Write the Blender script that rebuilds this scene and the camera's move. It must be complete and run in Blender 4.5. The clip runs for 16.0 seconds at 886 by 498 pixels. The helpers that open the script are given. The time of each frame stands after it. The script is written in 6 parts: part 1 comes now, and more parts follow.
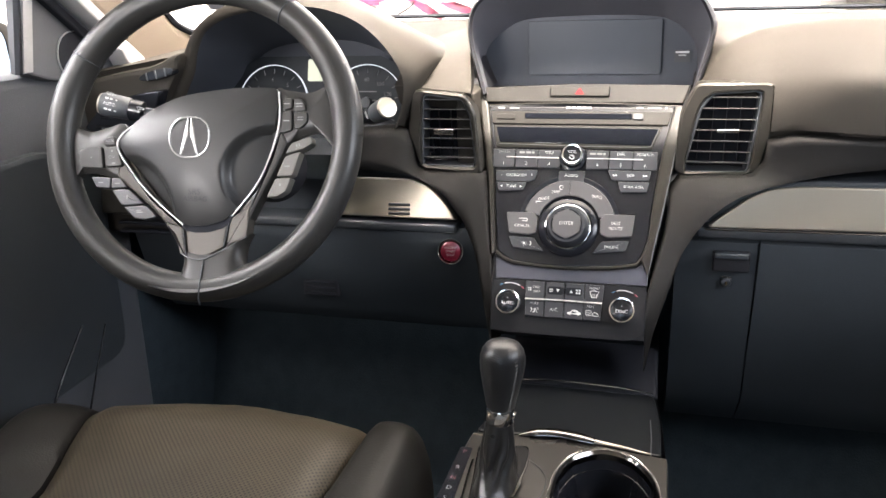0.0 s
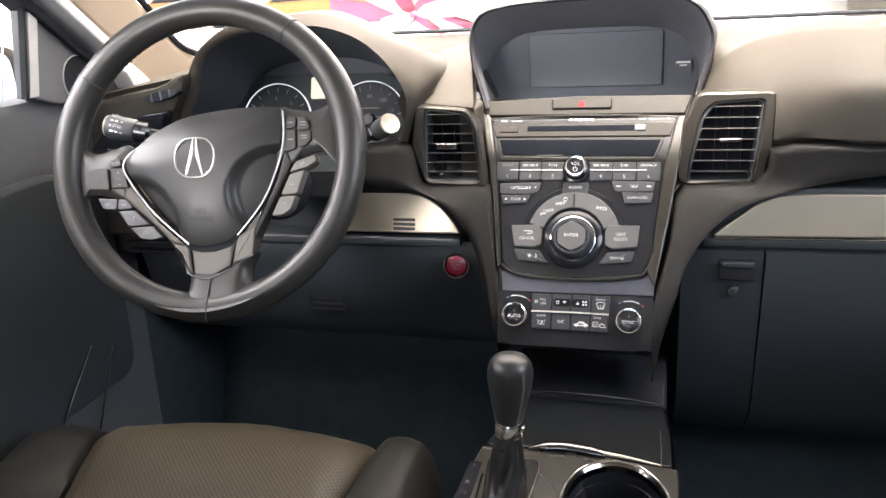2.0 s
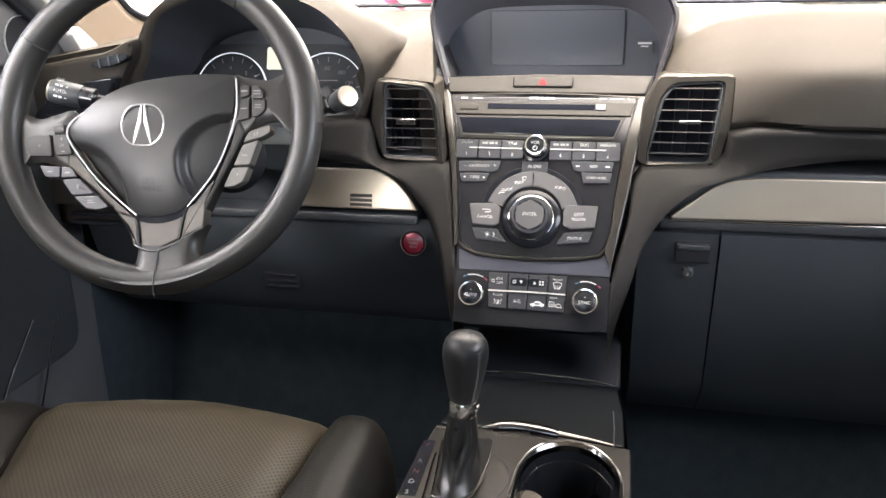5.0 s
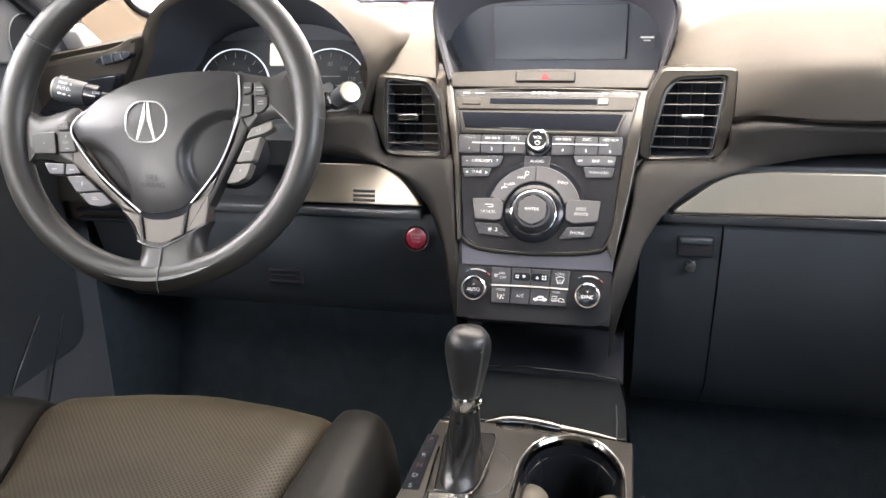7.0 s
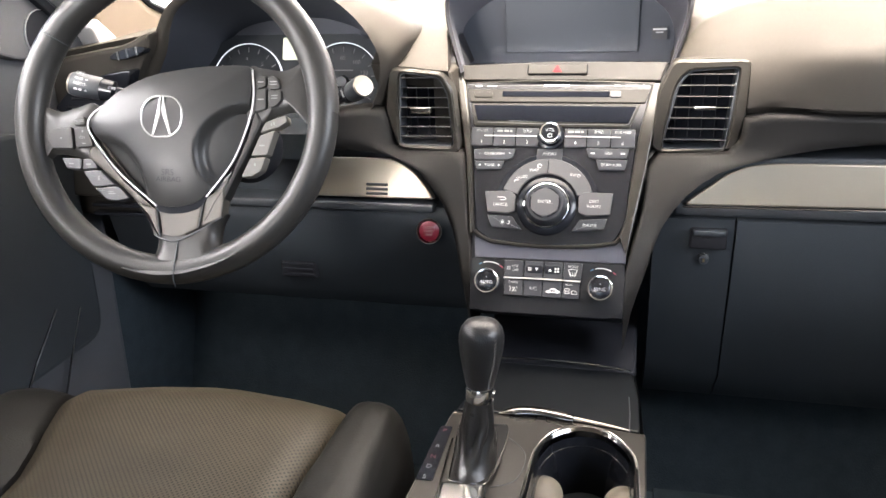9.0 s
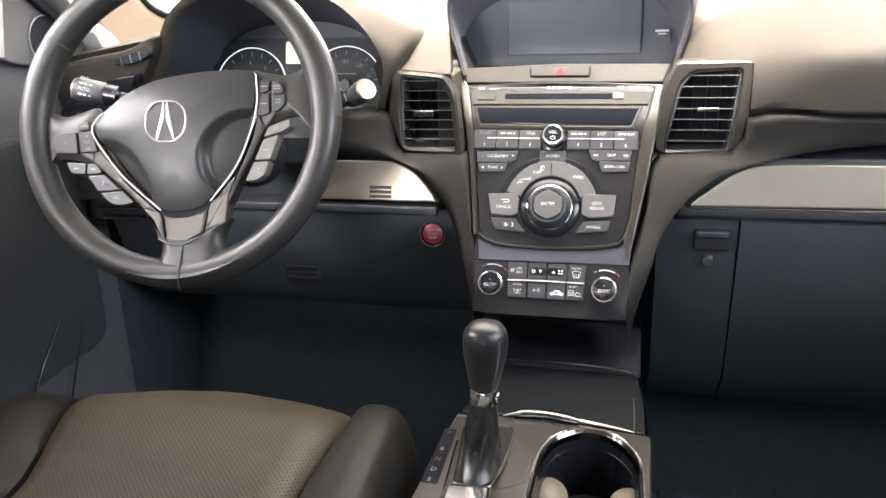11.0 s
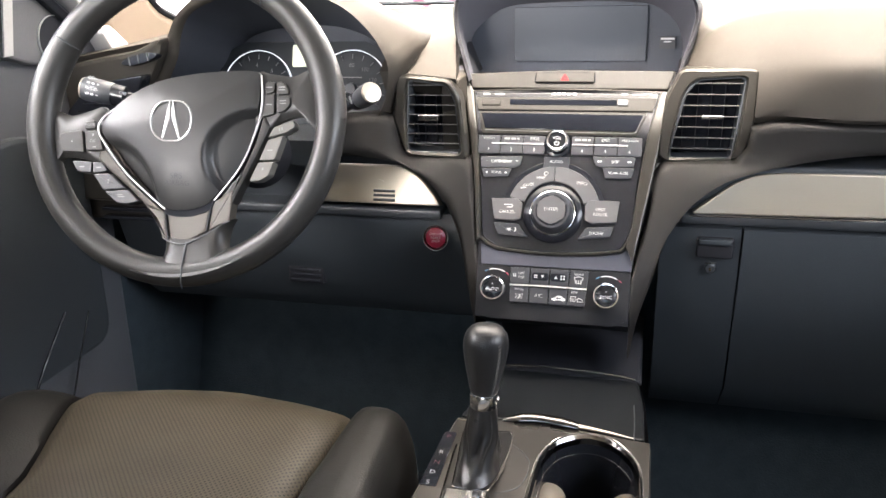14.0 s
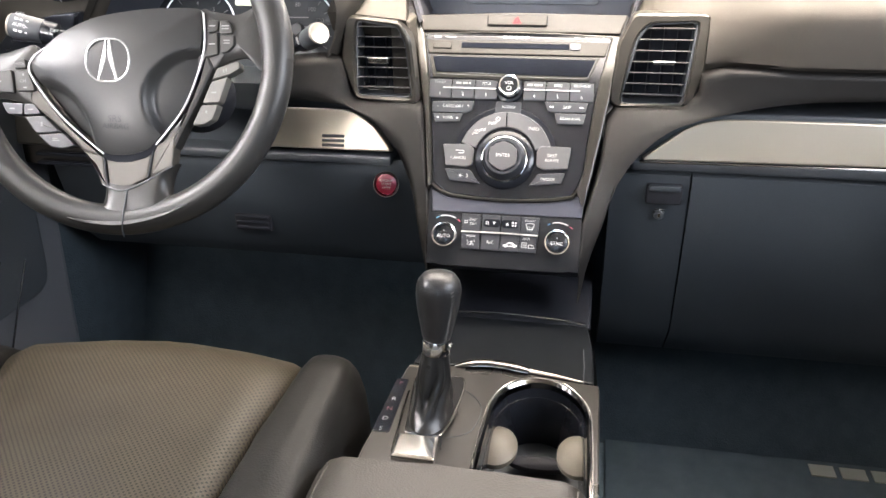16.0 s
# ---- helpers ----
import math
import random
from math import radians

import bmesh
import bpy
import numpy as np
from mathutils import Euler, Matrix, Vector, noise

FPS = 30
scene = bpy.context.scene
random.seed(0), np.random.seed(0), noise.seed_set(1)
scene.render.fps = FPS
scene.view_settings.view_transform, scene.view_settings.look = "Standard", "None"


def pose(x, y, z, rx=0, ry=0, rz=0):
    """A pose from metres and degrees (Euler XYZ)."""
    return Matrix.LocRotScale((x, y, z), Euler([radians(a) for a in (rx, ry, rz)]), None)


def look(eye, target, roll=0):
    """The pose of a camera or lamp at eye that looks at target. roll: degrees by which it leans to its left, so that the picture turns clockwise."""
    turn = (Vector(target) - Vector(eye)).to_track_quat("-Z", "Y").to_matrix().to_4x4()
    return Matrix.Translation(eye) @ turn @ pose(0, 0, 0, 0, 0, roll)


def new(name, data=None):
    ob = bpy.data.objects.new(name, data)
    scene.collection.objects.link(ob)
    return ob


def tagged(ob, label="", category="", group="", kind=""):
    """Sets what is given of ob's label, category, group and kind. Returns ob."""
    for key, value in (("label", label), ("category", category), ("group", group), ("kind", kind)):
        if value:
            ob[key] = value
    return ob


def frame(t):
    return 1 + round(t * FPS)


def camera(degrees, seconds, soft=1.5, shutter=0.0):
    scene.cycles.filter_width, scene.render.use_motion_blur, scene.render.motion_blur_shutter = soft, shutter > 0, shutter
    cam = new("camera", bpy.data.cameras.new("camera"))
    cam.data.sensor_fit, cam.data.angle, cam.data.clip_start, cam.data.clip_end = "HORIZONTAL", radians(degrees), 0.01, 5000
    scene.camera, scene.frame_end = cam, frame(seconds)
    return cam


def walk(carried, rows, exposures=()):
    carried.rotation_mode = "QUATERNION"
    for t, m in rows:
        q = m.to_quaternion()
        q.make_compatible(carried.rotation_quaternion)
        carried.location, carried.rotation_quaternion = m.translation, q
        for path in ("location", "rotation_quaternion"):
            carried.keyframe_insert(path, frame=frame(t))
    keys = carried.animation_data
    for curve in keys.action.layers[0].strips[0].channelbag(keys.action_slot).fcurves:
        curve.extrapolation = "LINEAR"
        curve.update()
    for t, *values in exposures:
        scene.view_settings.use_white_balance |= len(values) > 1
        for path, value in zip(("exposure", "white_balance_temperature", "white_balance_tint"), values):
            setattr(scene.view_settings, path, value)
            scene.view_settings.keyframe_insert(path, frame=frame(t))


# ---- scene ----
cam = camera(58.5, 16.0)
PATH = [
    (0, (0.115, -0.024, 1.006), (-0.393, 1.777, 0.298), -2.6),
    (0.5, (0.114, -0.03, 1.007), (-0.397, 1.774, 0.309), -2.3),
    (1, (0.115, -0.028, 1.005), (-0.412, 1.773, 0.314), -2.3),
    (1.5, (0.116, -0.027, 1.01), (-0.419, 1.779, 0.34), -3.5),
    (2, (0.117, -0.025, 1.009), (-0.408, 1.782, 0.332), -3.9),
    (2.5, (0.116, -0.025, 1.008), (-0.405, 1.778, 0.316), -3.6),
    (3, (0.116, -0.03, 1.009), (-0.417, 1.767, 0.309), -3.5),
    (3.5, (0.117, -0.016, 1.014), (-0.382, 1.797, 0.331), -3.2),
    (4, (0.119, -0.021, 1.011), (-0.343, 1.804, 0.334), -3.8),
    (4.5, (0.115, -0.016, 1.0), (-0.326, 1.803, 0.296), -2.3),
    (4.7, (0.114, -0.013, 0.998), (-0.305, 1.806, 0.28), -1.7),
    (7, (0.118, -0.015, 1.0), (-0.313, 1.793, 0.262), -2.1),
    (7.5, (0.117, -0.019, 1.0), (-0.321, 1.788, 0.265), -2.4),
    (8, (0.118, -0.018, 1.003), (-0.326, 1.785, 0.258), -2.6),
    (8.5, (0.119, -0.019, 1.0), (-0.334, 1.78, 0.254), -2.6),
    (9, (0.117, -0.02, 1.001), (-0.341, 1.775, 0.249), -2.6),
    (11.3, (0.118, -0.021, 1.003), (-0.356, 1.774, 0.258), -3.2),
    (11.5, (0.121, -0.023, 1.006), (-0.374, 1.77, 0.271), -3.3),
    (12, (0.117, -0.023, 1.006), (-0.377, 1.771, 0.273), -3.5),
    (12.5, (0.12, -0.019, 1.002), (-0.369, 1.774, 0.264), -3.5),
    (13, (0.119, -0.027, 1.006), (-0.381, 1.762, 0.265), -3.7),
    (13.5, (0.12, -0.027, 1.002), (-0.38, 1.771, 0.283), -2.9),
    (14, (0.122, -0.024, 0.997), (-0.36, 1.776, 0.27), -2.3),
    (14.5, (0.118, -0.019, 0.997), (-0.306, 1.785, 0.243), -1.1),
    (15, (0.117, -0.015, 0.993), (-0.255, 1.78, 0.193), -0.5),
    (15.5, (0.117, -0.013, 0.995), (-0.233, 1.769, 0.158), -0.6),
    (16, (0.115, -0.016, 0.992), (-0.23, 1.76, 0.14), -0.9),
]
walk(cam, [(t, look(eye, target, roll)) for t, eye, target, roll in PATH],
     exposures=[(t, stops, 6250, 13) for t, stops in ((0, 2.58), (4.7, 2.62), (7.0, 2.91), (9.0, 2.93), (13.0, 2.95), (14.5, 2.91), (15.0, 2.89), (15.5, 2.91), (16.0, 3.13))])

# ---- world and lights ----
world = bpy.data.worlds.new("world")
scene.world = world
world.use_nodes = True
wn = world.node_tree.nodes
sky = wn.new("ShaderNodeTexSky")
sky.sky_type = "NISHITA"
sky.sun_disc = False
sky.sun_elevation, sky.sun_rotation = radians(64.5), radians(170)
sky.air_density, sky.dust_density = 1.0, 4.0
wn["Background"].inputs["Strength"].default_value = 0.05
world.node_tree.links.new(sky.outputs[0], wn["Background"].inputs["Color"])


def lamp(name, kind, m, energy, color, size=1.0, size_y=1.0, spread=180):
    data = bpy.data.lights.new(name, kind)
    data.energy, data.color = energy, color
    if kind == "AREA":
        data.shape, data.size, data.size_y = "RECTANGLE", size, size_y
        data.spread = radians(spread)
    ob = new(name, data)
    ob.matrix_world = m
    return ob


sun = lamp("sun", "SUN", look((0.5, -2.8, 6), (0, 0, 0)), 5.0, (1.0, 0.89, 0.74))
sun.data.angle = radians(2.5)
# sky light through the glass: windscreen, rear window, door windows
lamp("windscreen_light", "AREA", look((0.02, 1.21, 1.125), (0.02, 1.17, 0.80)), 2.9, (1.0, 0.87, 0.70), 1.4, 0.44, 118)
lamp("rear_window_light", "AREA", look((0.0, -1.19, 1.14), (0.0, 0.9, 0.72)), 0.8, (0.66, 0.85, 1.0), 1.15, 0.34)
lamp("window_light_driver", "AREA", look((-0.83, 0.60, 1.12), (-0.46, 0.66, 0.66)), 1.6, (1.0, 0.96, 0.90), 0.5, 0.35, 150)
lamp("window_light_rear_door", "AREA", look((-0.74, -0.50, 1.12), (-0.24, 1.04, 0.69)), 0.68, (1.0, 0.95, 0.90), 0.5, 0.28, 58)
lamp("window_light_passenger", "AREA", look((0.86, 0.60, 1.12), (-0.3, 0.95, 0.7)), 1.05, (0.94, 0.97, 1.0), 0.6, 0.34, 130)


# ---- materials ----
def material(name, color, rough=0.5, metal=0.0, vary=0.15, scale=9.0, grain=0.0, grain_scale=700.0, coat=0.0, spec=0.5, rough_vary=0.12):
    """A surface with large soft stains, fine speckle and a fine grain in the relief."""
    mat = bpy.data.materials.new(name)
    mat.use_nodes = True
    nodes, links = mat.node_tree.nodes, mat.node_tree.links
    b = nodes["Principled BSDF"]
    b.inputs["Metallic"].default_value = metal
    b.inputs["Specular IOR Level"].default_value = spec
    b.inputs["Coat Weight"].default_value = coat
    b.inputs["Coat Roughness"].default_value = 0.08
    tex = nodes.new("ShaderNodeTexCoord")
    big = nodes.new("ShaderNodeTexNoise")
    big.inputs["Scale"].default_value, big.inputs["Detail"].default_value = scale, 4
    fine = nodes.new("ShaderNodeTexNoise")
    fine.inputs["Scale"].default_value, fine.inputs["Detail"].default_value = grain_scale * 0.6, 2
    for n in (big, fine):
        links.new(tex.outputs["Object"], n.inputs["Vector"])
    add = nodes.new("ShaderNodeMath")
    add.operation = "MULTIPLY_ADD"
    add.inputs[1].default_value = 0.35
    links.new(fine.outputs[0], add.inputs[0])
    links.new(big.outputs[0], add.inputs[2])
    ramp = nodes.new("ShaderNodeValToRGB")
    ramp.color_ramp.elements[0].position, ramp.color_ramp.elements[1].position = 0.45, 0.92
    ramp.color_ramp.elements[0].color = (*[max(0, c * (1 - vary)) for c in color], 1)
    ramp.color_ramp.elements[1].color = (*[min(1, c * (1 + vary)) for c in color], 1)
    links.new(add.outputs[0], ramp.inputs[0])
    links.new(ramp.outputs[0], b.inputs["Base Color"])
    rr = nodes.new("ShaderNodeMapRange")
    rr.inputs["To Min"].default_value = max(0.02, rough - rough_vary)
    rr.inputs["To Max"].default_value = min(1, rough + rough_vary)
    links.new(big.outputs[0], rr.inputs["Value"])
    links.new(rr.outputs[0], b.inputs["Roughness"])
    if grain:
        vor = nodes.new("ShaderNodeTexVoronoi")
        vor.inputs["Scale"].default_value = grain_scale
        links.new(tex.outputs["Object"], vor.inputs["Vector"])
        bump = nodes.new("ShaderNodeBump")
        bump.inputs["Strength"].default_value, bump.inputs["Distance"].default_value = grain, 0.0006
        links.new(vor.outputs["Distance"], bump.inputs["Height"])
        links.new(bump.outputs[0], b.inputs["Normal"])
    return mat


def glow(name, color, strength):
    mat = bpy.data.materials.new(name)
    mat.use_nodes = True
    b = mat.node_tree.nodes["Principled BSDF"]
    b.inputs["Base Color"].default_value = (*color, 1)
    b.inputs["Emission Color"].default_value = (*color, 1)
    b.inputs["Emission Strength"].default_value = strength
    return mat


def glass(name, tint=(1, 1, 1), rough=0.0):
    mat = bpy.data.materials.new(name)
    mat.use_nodes = True
    b = mat.node_tree.nodes["Principled BSDF"]
    b.inputs["Base Color"].default_value = (*tint, 1)
    b.inputs["Transmission Weight"].default_value = 1.0
    b.inputs["Roughness"].default_value = rough
    b.inputs["IOR"].default_value = 1.45
    return mat


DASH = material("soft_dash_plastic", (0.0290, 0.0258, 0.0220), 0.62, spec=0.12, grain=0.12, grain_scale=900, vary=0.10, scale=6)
# lower pads: same plastic as DASH, with their shade in the colour
SHADED_DASH = material("shaded_dash_plastic", (0.0130, 0.0123, 0.0117), 0.58, spec=0.13, grain=0.12, grain_scale=900, vary=0.10, scale=6)
DISPLAY_GLASS = material("blue_black_display_glass", (0.0042, 0.0050, 0.0074), 0.08, vary=0.1, rough_vary=0.03, spec=0.3)
ACCENT = material("dark_bright_accent", (0.16, 0.155, 0.15), 0.2, metal=1.0, vary=0.06, rough_vary=0.05)
# BAND: the rear window's reflection is put into this blue-grey
BAND = material("sheen_climate_band", (0.040, 0.043, 0.057), 0.34, spec=0.4, vary=0.08, grain_scale=900, rough_vary=0.04)
# CLIMATE_SHELL: the shade low on the stack is part of its colour
CLIMATE_SHELL = material("shaded_stack_shell", (0.0060, 0.0066, 0.0085), 0.5, grain=0.2, grain_scale=700, spec=0.2)
# SLAT_EDGE: light along the slats' front edges, drawn as a paler colour
SLAT_EDGE = material("lit_slat_edge", (0.060, 0.058, 0.056), 0.4, spec=0.35, vary=0.06)
SILVER_BADGE = material("bright_silver_badge", (0.55, 0.545, 0.53), 0.26, metal=0.7, vary=0.06, rough_vary=0.04)
KNOB_LEATHER = material("gear_knob_leather", (0.0165, 0.0165, 0.0170), 0.36, grain=0.3, grain_scale=620, vary=0.1, spec=0.4)
# keys below the right spoke: light from the right is in the colour
LIT_KEY = material("lit_wheel_key", (0.115, 0.110, 0.100), 0.42, grain_scale=900, vary=0.08, spec=0.4)
TRAY = material("black_tray_lid", (0.0045, 0.0054, 0.0066), 0.36, vary=0.1, grain_scale=900, spec=0.12)
MAT_BADGE = material("grey_mat_badge", (0.15, 0.145, 0.125), 0.6, vary=0.1)
GATE_BLACK = material("black_shift_gate", (0.0050, 0.0052, 0.0058), 0.4, vary=0.1, spec=0.15)
# footwell walls: the carpet again, darkened to stand in for the shade
SHADED_CARPET = material("shaded_carpet", (0.034, 0.045, 0.053), 0.95, grain=1.0, grain_scale=350, vary=0.15, scale=30, spec=0.1)
# DASH_LOW: a blue lift in the black stands in for lens haze
DASH_LOW = material("hazy_dark_dash_plastic", (0.0235, 0.0280, 0.0330), 0.62, grain=0.3, grain_scale=600, scale=7, spec=0.3)
BLACK = material("black_plastic", (0.034, 0.038, 0.043), 0.45, grain=0.15, grain_scale=500)
GLOSS = material("gloss_black_plastic", (0.010, 0.011, 0.014), 0.14, vary=0.1, rough_vary=0.05, spec=0.25)
HOOD_IN = material("dark_hood_lining", (0.038, 0.041, 0.050), 0.55, grain=0.2, grain_scale=700, spec=0.15)
BLACK_MATT = material("matt_black_shell", (0.018, 0.018, 0.021), 0.62, grain=0.3, grain_scale=700, spec=0.15)
# HOOD: bounced light and gloss inside the display hood, put into a grey
HOOD = material("lit_hood_lining", (0.095, 0.094, 0.107), 0.5, grain=0.3, grain_scale=700, spec=0.3)
PANEL = material("gloss_panel_plastic", (0.0085, 0.0092, 0.0118), 0.22, metal=0.0, spec=0.5, grain_scale=900, vary=0.1, rough_vary=0.04)
# FACE: darkened in place of the shade that lies on the top strip
FACE = material("shaded_grey_face", (0.0100, 0.0092, 0.0081), 0.44, metal=0.0, spec=0.12, grain_scale=900, vary=0.08)
RAIL = material("satin_brown_rail", (0.016, 0.0148, 0.0125), 0.34, metal=0.0, spec=0.3, grain_scale=900, vary=0.08)
VENT_FRAME = material("satin_vent_frame", (0.042, 0.039, 0.034), 0.34, metal=0.5, spec=0.35, grain_scale=900, vary=0.06, rough_vary=0.03)
BUTTON = material("button_plastic", (0.025, 0.027, 0.032), 0.36, metal=0.0, vary=0.1, grain_scale=900, spec=0.35)
BUTTON_SILVER = material("silver_button", (0.056, 0.056, 0.060), 0.40, metal=0.1, vary=0.1, grain_scale=900)
CHROME = material("chrome", (0.90, 0.90, 0.88), 0.12, metal=1.0, vary=0.05, rough_vary=0.04)
SATIN = material("satin_silver_trim", (0.37, 0.332, 0.268), 0.33, metal=0.8, vary=0.05, scale=3, grain_scale=800, rough_vary=0.015)
CONSOLE = material("grey_brown_console", (0.0265, 0.0245, 0.0218), 0.30, metal=0.35, grain_scale=800, vary=0.1)
DARK_CHROME = material("dark_chrome", (0.21, 0.205, 0.198), 0.16, metal=1.0, vary=0.06, rough_vary=0.05)
# BRIGHT: pale in itself, in place of window reflections on thin chrome
BRIGHT = material("chrome_glint_line", (0.50, 0.50, 0.49), 0.3, metal=0.3, vary=0.05)
LEATHER = material("black_leather", (0.0215, 0.0208, 0.0195), 0.38, grain=0.12, grain_scale=620, vary=0.06, rough_vary=0.03, spec=0.40)
BOOT = material("creased_boot_leather", (0.0150, 0.0145, 0.0140), 0.30, grain=0.2, grain_scale=520, spec=0.45)
WHEEL_KEY = material("dark_wheel_key", (0.030, 0.029, 0.027), 0.42, grain_scale=900, vary=0.1, spec=0.35)
WHEEL_PAD = material("wheel_pad_plastic", (0.0205, 0.0205, 0.0205), 0.36, grain=0.04, grain_scale=900, vary=0.06, spec=0.38)
SPOKE = material("spoke_plastic", (0.058, 0.053, 0.045), 0.40, metal=0.3, grain_scale=800, vary=0.1)
# CARPET: lifted and blued in the same way, as haze over black
CARPET = material("hazy_black_carpet", (0.055, 0.072, 0.085), 0.95, grain=1.0, grain_scale=350, vary=0.15, scale=30, spec=0.1)
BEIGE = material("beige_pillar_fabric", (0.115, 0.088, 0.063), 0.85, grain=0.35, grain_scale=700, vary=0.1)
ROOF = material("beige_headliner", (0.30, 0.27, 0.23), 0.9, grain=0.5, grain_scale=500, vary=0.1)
WHITE = material("white_print", (0.58, 0.58, 0.58), 0.6, vary=0.05)
GREY_PRINT = material("grey_print", (0.20, 0.20, 0.20), 0.6, vary=0.05)
RED_PRINT = material("red_print", (0.26, 0.02, 0.05), 0.5, vary=0.1)
HAZARD_RED = material("hazard_red", (0.24, 0.008, 0.012), 0.8, spec=0.08, vary=0.1)
DISPLAY_BACK = material("display_surround", (0.045, 0.050, 0.064), 0.48, grain=0.15, grain_scale=700)
DULL_RED = material("dull_red_print", (0.10, 0.012, 0.02), 0.5, vary=0.1)
BLUE_PRINT = material("blue_print", (0.03, 0.12, 0.22), 0.5, vary=0.1)
RED_BUTTON = material("red_button", (0.115, 0.003, 0.014), 0.25, metal=0.3, vary=0.2, coat=0.3)
SCREEN = material("dark_screen", (0.044, 0.050, 0.061), 0.42, vary=0.08, scale=3, rough_vary=0.05)
LCD = glow("pale_lcd", (0.34, 0.36, 0.26), 0.17)
LIT_RING = glow("lit_dial_ring", (0.60, 0.63, 0.66), 0.18)
DIAL_PRINT = material("faint_dial_print", (0.13, 0.13, 0.135), 0.6, vary=0.05)
DIAL = material("dial_face", (0.007, 0.009, 0.012), 0.5, vary=0.15, spec=0.15)
# CREAM: the light on the cup grips, given to them as a paler colour
CREAM = material("lit_cup_grip", (0.095, 0.082, 0.062), 0.55, vary=0.12, grain=0.2)
# MIRROR: the dark blue it would reflect is put into its tint
MIRROR = material("blue_reflection_mirror", (0.22, 0.29, 0.38), 0.15, metal=1.0, vary=0.1)
# RUBBER: real rubber, and a near-black that stands in for shade in recesses
RUBBER = material("rubber_and_deep_shade", (0.013, 0.014, 0.018), 0.8, spec=0.15)
ALU = material("window_frame_grey", (0.36, 0.36, 0.36), 0.5, metal=0.2)
DOOR_GREY = material("door_grey_plastic", (0.062, 0.065, 0.073), 0.6, grain=0.3, grain_scale=600, scale=7)
GLASS = glass("window_glass")
STITCH = material("stitching_thread", (0.10, 0.098, 0.092), 0.8)
PINK = material("pink_ribbon", (0.30, 0.05, 0.115), 0.35, vary=0.2, scale=14)
WHITE_RIBBON = material("white_ribbon", (0.36, 0.345, 0.35), 0.4)
CAR_WHITE = material("white_car_paint", (0.155, 0.138, 0.100), 0.3, coat=0.2, vary=0.06)
CAR_ORANGE = material("orange_car_paint", (0.15, 0.075, 0.02), 0.35, vary=0.15)
CAR_DARK = material("dark_car_paint", (0.026, 0.023, 0.019), 0.4)
CAR_YELLOW = material("yellow_car_paint", (0.17, 0.115, 0.03), 0.4, vary=0.15)
GROUND = material("pale_concrete", (0.60, 0.58, 0.55), 0.9, vary=0.2, scale=1.5, grain_scale=60)
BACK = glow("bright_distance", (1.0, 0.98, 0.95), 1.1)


def perforated(name, color):
    """Leather with rows of small punched holes, 4.5 mm apart."""
    mat = material(name, color, 0.50, grain=0.3, grain_scale=520, vary=0.2, spec=0.24)
    nodes, links = mat.node_tree.nodes, mat.node_tree.links
    b = nodes["Principled BSDF"]
    tex = nodes.new("ShaderNodeTexCoord")
    sc = nodes.new("ShaderNodeVectorMath")
    sc.operation = "MULTIPLY"
    sc.inputs[1].default_value = (222, 222, 0)
    rot = nodes.new("ShaderNodeVectorRotate")
    rot.rotation_type = "Z_AXIS"
    rot.inputs["Angle"].default_value = radians(45)
    fr = nodes.new("ShaderNodeVectorMath")
    fr.operation = "FRACTION"
    sub = nodes.new("ShaderNodeVectorMath")
    sub.operation = "SUBTRACT"
    sub.inputs[1].default_value = (0.5, 0.5, 0)
    ln = nodes.new("ShaderNodeVectorMath")
    ln.operation = "LENGTH"
    lt = nodes.new("ShaderNodeMapRange")
    lt.inputs["From Min"].default_value, lt.inputs["From Max"].default_value = 0.20, 0.34
    links.new(tex.outputs["Object"], rot.inputs["Vector"])
    links.new(rot.outputs[0], sc.inputs[0])
    links.new(sc.outputs[0], fr.inputs[0])
    links.new(fr.outputs[0], sub.inputs[0])
    links.new(sub.outputs[0], ln.inputs[0])
    links.new(ln.outputs["Value"], lt.inputs["Value"])
    old = b.inputs["Base Color"].links[0].from_socket
    mix = nodes.new("ShaderNodeMix")
    mix.data_type = "RGBA"
    # the holes end short of the front edge
    sep = nodes.new("ShaderNodeSeparateXYZ")
    links.new(tex.outputs["Object"], sep.inputs[0])
    end = nodes.new("ShaderNodeMapRange")
    end.inputs["From Min"].default_value, end.inputs["From Max"].default_value = 0.735, 0.775
    links.new(sep.outputs["Y"], end.inputs["Value"])
    most = nodes.new("ShaderNodeMath")
    most.operation = "MAXIMUM"
    links.new(lt.outputs[0], most.inputs[0])
    links.new(end.outputs[0], most.inputs[1])
    links.new(most.outputs[0], mix.inputs["Factor"])
    mix.inputs["A"].default_value = (0.004, 0.0035, 0.003, 1)
    links.new(old, mix.inputs["B"])
    links.new(mix.outputs["Result"], b.inputs["Base Color"])
    return mat


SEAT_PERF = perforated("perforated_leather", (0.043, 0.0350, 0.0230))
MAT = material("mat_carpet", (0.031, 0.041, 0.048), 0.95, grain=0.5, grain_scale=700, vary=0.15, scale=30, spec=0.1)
# SEAT: bolsters darker than the centre, with side shade in the colour
SEAT = material("shaded_seat_leather", (0.0105, 0.0098, 0.0088), 0.48, grain=0.3, grain_scale=420, vary=0.15, spec=0.18)
ARM_LEATHER = material("armrest_leather", (0.027, 0.024, 0.020), 0.44, grain=0.3, grain_scale=420, vary=0.15, spec=0.35)


